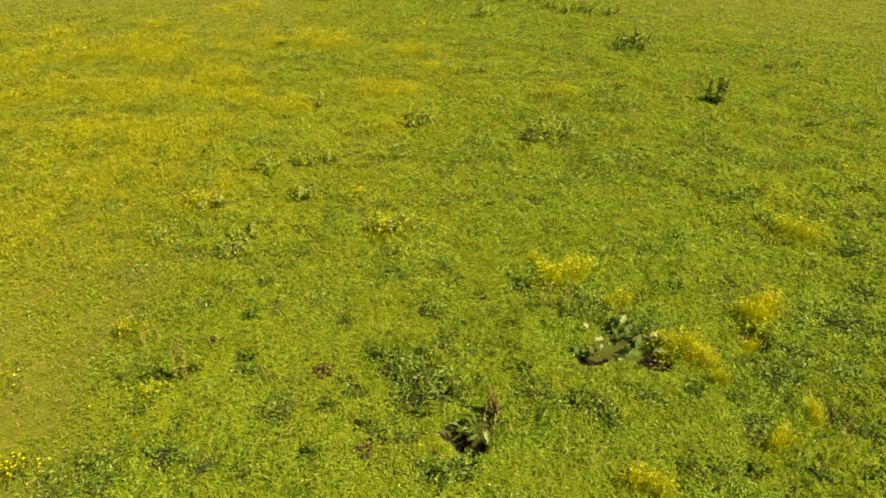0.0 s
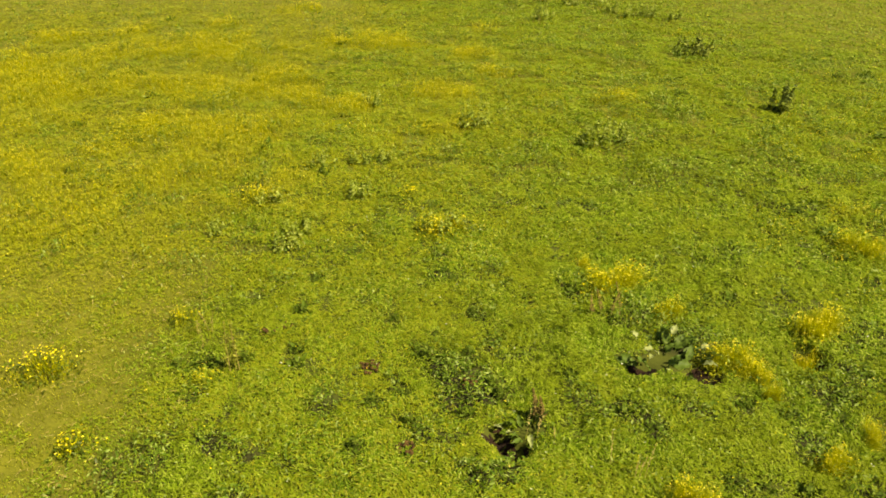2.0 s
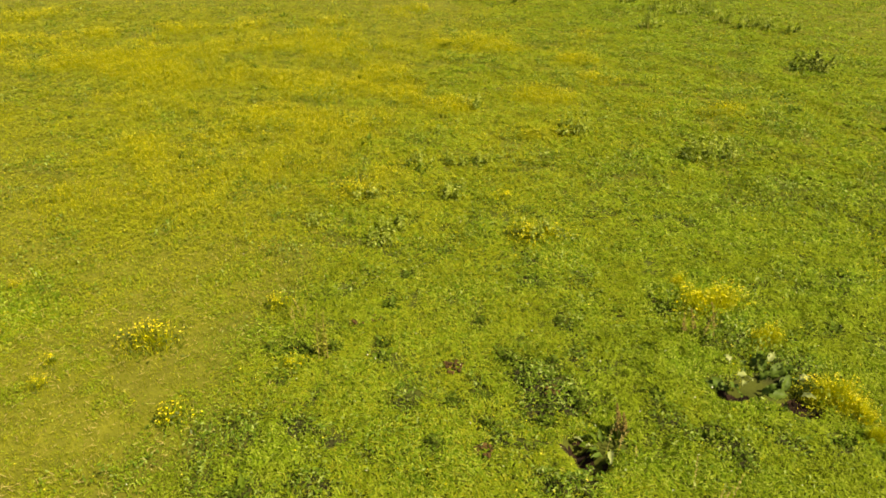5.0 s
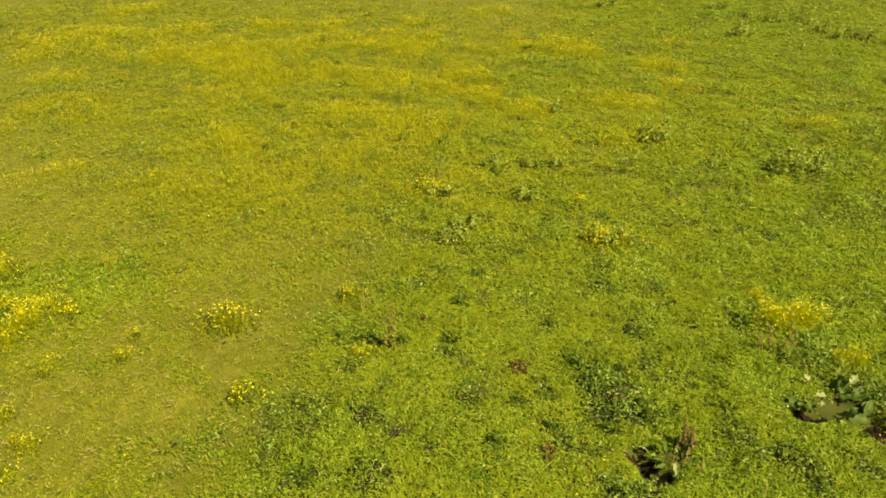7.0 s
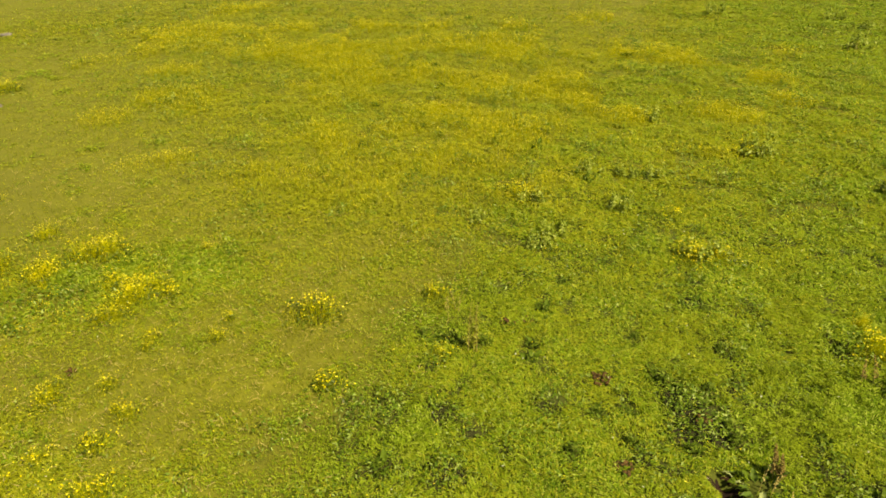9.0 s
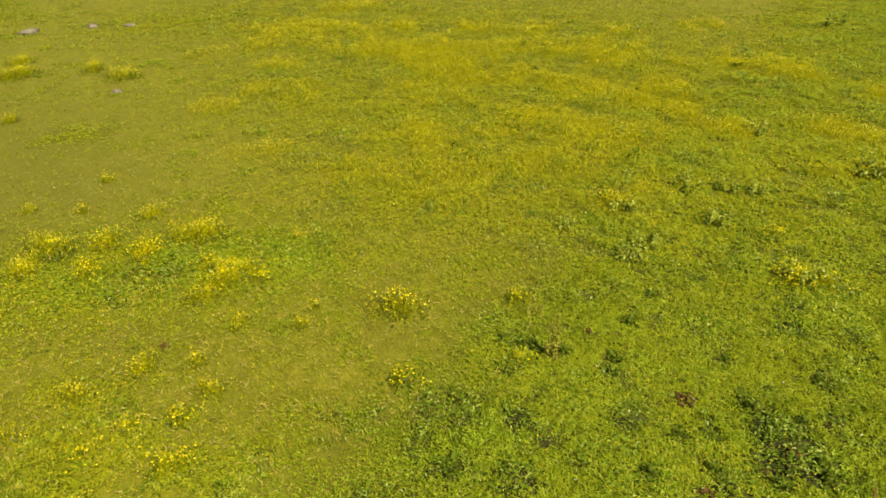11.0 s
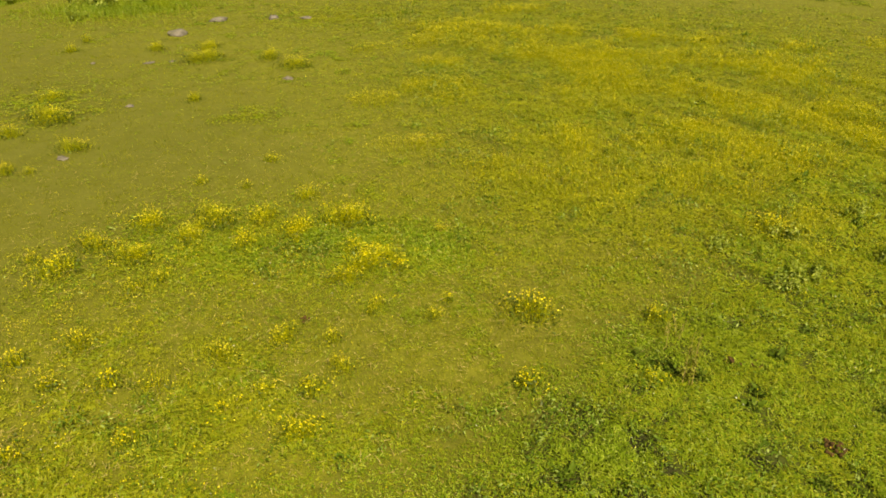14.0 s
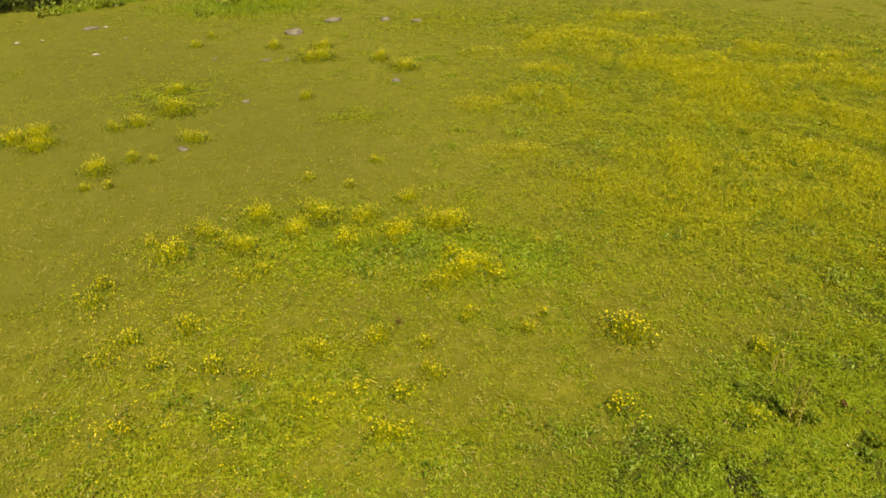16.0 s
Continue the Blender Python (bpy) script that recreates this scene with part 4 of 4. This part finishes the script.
# low dark weeds
WEEDS = WEEDS_NEAR + WEEDS_MID + WEEDS_FAR
def weed_rosette(seed, count, spread, height):
    """A few broad dark leaves over a low mound of small ones."""
    top = rosette("weed_rosette", DARK_LEAVES, 7, seed, spread * 0.7, 0.9)
    r = np.random.default_rng(seed)
    a, q = r.uniform(0, 6.283, count), spread * np.sqrt(r.uniform(0, 1, count)) * (0.75 + 0.35 * np.sin(3 * r.uniform(0, 6.283, count)))
    c = np.stack([q * np.cos(a), q * np.sin(a), height * r.uniform(0.1, 1, count) * (1.1 - 0.7 * np.abs(q) / spread)], -1)
    L = r.uniform(0.035, 0.07, count)
    v, f = leaves(c, L, L * 0.5, 0.55, r)
    part("foliage", mesh_np("foliage", v, f, M_DARKLEAF), top, "small dark leaves")
    return top


kinds = [weed_rosette(80, 90, 0.17, 0.13), weed_rosette(81, 70, 0.14, 0.17), weed_rosette(82, 110, 0.21, 0.12), weed_rosette(83, 50, 0.12, 0.10)]
_rr = random.Random(8)
for i, (x, y) in enumerate(WEEDS):
    ob = kinds[i] if i < 4 else copy_thing(kinds[(i * 7 + i // 4) % 4], Matrix())
    far = 1.0 + 0.35 * (math.hypot(x, y) > 11)
    put(ob, x, y, "low rosette of dark green weed leaves", "weed", "low weeds", _rr.uniform(0, 360), far * _rr.uniform(0.6, 1.0))

# thistles and grey-green weeds farther off
t = weed_clump("thistle", 8, 0.66, M_THISTLE, 90, 0.26, 0.13, 44)
put(t, 6.31, 16.35, "tall dark thistle with upright spiny stems", "thistle")
t = weed_clump("thistle", 16, 0.42, M_THISTLE, 91, 0.65, 0.13, 32)
put(t, 5.45, 21.5, "spreading clump of dark thistles", "thistle")
NETTLES = [(1.95, 13.85, 0.5), (2.25, 14.1, 0.4), (4.4, 26.6, 0.5), (5.1, 26.9, 0.4), (3.7, 27.6, 0.4), (5.8, 26.3, 0.4), (2.3, 28.9, 0.5), (1.5, 29.3, 0.4), (0.3, 30.4, 0.4), (3.1, 29.6, 0.3), (3.4, 28.8, 0.3), (-3.8, 29.6, 0.6),
           (-0.67, 14.8, 0.45), (-3.3, 12.25, 0.1), (-2.7, 12.5, 0.05), (-2.2, 12.7, 0.0), (-4.45, 9.45, 0.0), (-3.14, 15.9, 0.25), (-3.17, 9.07, 0.05), (-3.1, 9.6, 0.1), (-3.8, 10.4, 0.1), (-2.4, 11.0, 0.1), (1.2, 26.0, 0.6), (-0.9, 9.9, 0.3), (-30.2, 8.2, 0.5), (-32.2, 10.3, 1.2), (-32.6, 11.4, 1.2), (-33.0, 12.6, 1.2), (-33.4, 9.4, 1.1), (-35.0, 5.6, 0.9), (-36.3, 7.0, 1.0), (-34.6, 4.0, 0.7), (-33.6, 2.9, 0.7), (-35.0, 4.9, 0.9)]
kinds = [weed_clump("nettle_clump", 10, 0.5, M_NETTLE, 100 + i, 0.32, 0.10, 30) for i in range(3)]
for i, (x, y, s) in enumerate(NETTLES):
    ob = kinds[i] if i < 3 else copy_thing(kinds[i % 3], Matrix())
    put(ob, x, y, "grey-green leafy nettle clump standing in grass", "nettles", "nettles", _rr.uniform(0, 360), 0.6 + s)


# tall flowering dock stalks that throw a long dark shadow
t = weed_clump("tall_dock", 4, 0.75, M_TALLDOCK, 121, 0.09, 0.055, 50, M_DRY, 0.10, 0.05)
put(t, TALL_DOCK[0], TALL_DOCK[1], "tall olive dock stalks with withered leaves", "dock plant")


# dry stalks
def dry_stalks(count, height, seed):
    rr = random.Random(seed)
    top = new("dry_stalks")
    for i in range(count):
        h = height * rr.uniform(0.6, 1.1)
        v, f, lean = stalk(h, 0.004, rr.uniform(0.05, 0.25), seed * 13 + i)
        s = part("stem", mesh_np("stem", v, f, M_DRY, True), top, "", pose(rr.uniform(-0.2, 0.2), rr.uniform(-0.15, 0.15), 0))
        v, f = leafy(h, lean, 26, 0.022, seed * 17 + i, 0.025, 0.45, 0.5)
        tagged(part("seed_head", mesh_np("seed_head", v, f, M_DRY), s), kind="stuff")
    return top


for i, (x, y) in enumerate([(0.62, 5.5), (1.0, 25.2), (-3.45, 6.8), (4.0, 5.5), (1.4, 5.1), (6.6, 16.6)]):
    put(dry_stalks(4, 0.42, 200 + i), x, y, "thin dry straw-coloured grass stalks", "dry stalks", "dry stalks")


# ---- dung and stones ----
def lumpy(bm, centre, radius, squash, seed, subdivisions=2, amount=0.25):
    made = bmesh.ops.create_icosphere(bm, subdivisions=subdivisions, radius=radius)["verts"]
    for v in made:
        k = 1 + amount * noise.noise(v.co / radius * 1.3 + Vector((seed * 3.1, seed, 0))) + 0.4 * amount * noise.noise(v.co / radius * 3.7 + Vector((0, seed, 5)))
        v.co = Vector((v.co.x * k, v.co.y * k, v.co.z * k * squash)) + Vector(centre)


CLODS = []
for i in range(3):
    _bm = bmesh.new()
    lumpy(_bm, (0, 0, 0), 0.03, 0.8, 31 + i, 1, 0.5)
    _ob = part_bm("clod", _bm, M_DUNG, None)
    CLODS.append(_ob.data)
    bpy.data.objects.remove(_ob)


def dung_pile(x, y, count, spread, seed):
    rr = random.Random(seed)
    top = new("dung_pile")
    for i in range(count):
        a, q = rr.uniform(0, 6.28), spread * math.sqrt(rr.random())
        m = pose(q * math.cos(a), q * math.sin(a), 0.02 + 0.05 * max(0, 1 - q / spread) * rr.random(), rr.uniform(0, 90), 0, rr.uniform(0, 360))
        part("clod", CLODS[i % 3], top, "", m @ Matrix.Scale(rr.uniform(0.45, 0.95), 4))
    top.location = (x, y, gz(x, y) + 0.02)
    tagged(top, "crumbly reddish-brown heap of dried dung", "dung", "dung heaps")


for i, (x, y, c, s) in enumerate([(-1.38, 6.42, 34, 0.12), (-0.76, 5.13, 24, 0.10), (-2.75, 6.97, 14, 0.12), (-2.55, 7.1, 8, 0.08), (5.30, 11.9, 14, 0.14), (5.6, 9.3, 10, 0.1), (-0.2, 6.25, 14, 0.10), (1.9, 9.9, 8, 0.08), (-6.9, 3.7, 6, 0.06)]):
    dung_pile(x, y, c, s, 300 + i)


def stone(x, y, size, squash, seed, label):
    bm = bmesh.new()
    lumpy(bm, (0, 0, 0), size, squash, seed, 3, 0.45)
    for v in bm.verts:
        v.co.x *= 1.35
    ob = part_bm("stone", bm, M_STONE, None)
    ob.matrix_basis = pose(x, y, gz(x, y) + size * squash * 0.25, 0, 0, seed * 47)
    tagged(ob, label, "stone", "field stones")


for i, (x, y, s, q) in enumerate([(-25.2, 9.95, 0.34, 0.6), (-26.7, 12.2, 0.34, 0.55), (-25.7, 14.0, 0.26, 0.6), (-17.45, 9.75, 0.17, 0.45), (-17.78, 5.5, 0.11, 0.5), (-21.9, 7.6, 0.18, 0.2), (-21.6, 8.2, 0.14, 0.25),
                                  (-15.05, 3.15, 0.14, 0.3), (-24.8, 14.9, 0.22, 0.4), (-30.1, 3.9, 0.3, 0.3), (-22.9, 6.3, 0.1, 0.4)]):
    stone(x, y, s * 0.72, q, i + 1, "flat grey stone half sunk in turf" if q < 0.5 else "rounded grey fieldstone lying in turf")


M_PALESTONE = solid_material("pale_limestone", (0.20, 0.19, 0.13), (0.30, 0.28, 0.20), 9.0, 0.9, 0.5)
for i, (x, y) in enumerate([(-28.7, 1.3), (-28.75, 2.1), (-25.4, 3.25), (-34.9, 5.7), (-30.1, 4.4), (-27.6, 4.6)]):
    bm = bmesh.new()
    lumpy(bm, (0, 0, 0), 0.07 if i in (1, 5) else 0.11, 0.35, 60 + i, 2, 0.45)
    ob = part_bm("stone", bm, M_PALESTONE, None)
    ob.location = (x, y, gz(x, y) + 0.02)
    tagged(ob, "small pale flat stone lying on worn turf", "stone", "pale stones")


def build_tall_grass():
    t = rng.uniform(0.3, 1, 6000)
    x = -33.4 - 3.6 * t + rng.normal(0, 0.35, len(t))
    y = 1.9 + 5.6 * t + rng.normal(0, 0.35, len(t))
    x2, y2 = rng.normal(-31.9, 1.3, 7000), rng.normal(10.6, 1.6, 7000)
    x, y = np.concatenate([x, x2]), np.concatenate([y, y2])
    v = blades(x, y, ground_z(x, y), rng.uniform(0.10, 0.32, len(x)), np.full(len(x), 0.022), 0.6)
    tagged(new("tall_grass", mesh_np("tall_grass", v.reshape(-1, 3), np.arange(3 * len(x)).reshape(-1, 3), M_GRASS)), "tall yellow-green unmown grass along the edge", "grass", kind="stuff")


build_tall_grass()


# ---- shrubs at the edge of the pasture ----
def shrub(height, radius, count, seed):
    rr, r = random.Random(seed), np.random.default_rng(seed)
    top = new("shrub")
    bm = bmesh.new()
    for i in range(9):
        a, out = 0.7 * i, radius * rr.uniform(0.25, 0.8)
        p = Vector((0, 0, -0.1))
        tip = Vector((out * math.cos(a), out * math.sin(a), height * rr.uniform(0.6, 0.95)))
        for k in range(4):
            p2 = p.lerp(tip, 0.28 + 0.24 * k) + Vector((rr.uniform(-0.08, 0.08), rr.uniform(-0.08, 0.08), 0))
            seg = bmesh.ops.create_cone(bm, segments=6, radius1=0.045 * (1 - 0.2 * k), radius2=0.045 * (0.8 - 0.2 * k), depth=(p2 - p).length)["verts"]
            bmesh.ops.transform(bm, matrix=Matrix.Translation((p + p2) / 2) @ (p2 - p).to_track_quat("Z", "Y").to_matrix().to_4x4(), verts=seg)
            p = p2
    part_bm("limbs", bm, M_BARK, top, "brown branching stems")
    lobes = np.stack([r.uniform(-0.7, 0.7, 26) * radius, r.uniform(-0.7, 0.7, 26) * radius, r.uniform(0.15, 0.85, 26) * height], -1)
    pick = r.integers(0, 26, count)
    d3 = r.normal(0, 1, (count, 3))
    d3 /= np.linalg.norm(d3, axis=1)[:, None]
    c = lobes[pick] + d3 * (0.38 * radius * r.uniform(0.55, 1.05, count) * (0.6 + 0.5 * r.uniform(0, 1, 26)[pick]))[:, None]
    c[:, 2] = np.abs(c[:, 2]) + 0.03
    L = r.uniform(0.06, 0.13, count)
    v, f = leaves(c, L, L * 0.6, 0.8, r)
    part("crown", mesh_np("crown", v, f, M_BUSH), top, "dense small dark green leaves")
    return top


SHRUBS = [(-35.6, 0.6, 1.0), (-36.2, 2.6, 1.05), (-37.8, 4.6, 1.1), (-34.6, -1.2, 1.1), (-39.0, 6.6, 1.1), (-37.5, 0.8, 1.3), (-40.3, 9.0, 1.0)]
kinds = [shrub(1.9, 1.25, 4200, 400), shrub(1.7, 1.35, 4200, 401)]
for i, (x, y, s) in enumerate(SHRUBS):
    ob = kinds[i] if i < 2 else copy_thing(kinds[i % 2], Matrix())
    put(ob, x, y, "dense dark green shrub at the pasture's edge", "shrub", "edge shrubs", 63 * i, s)
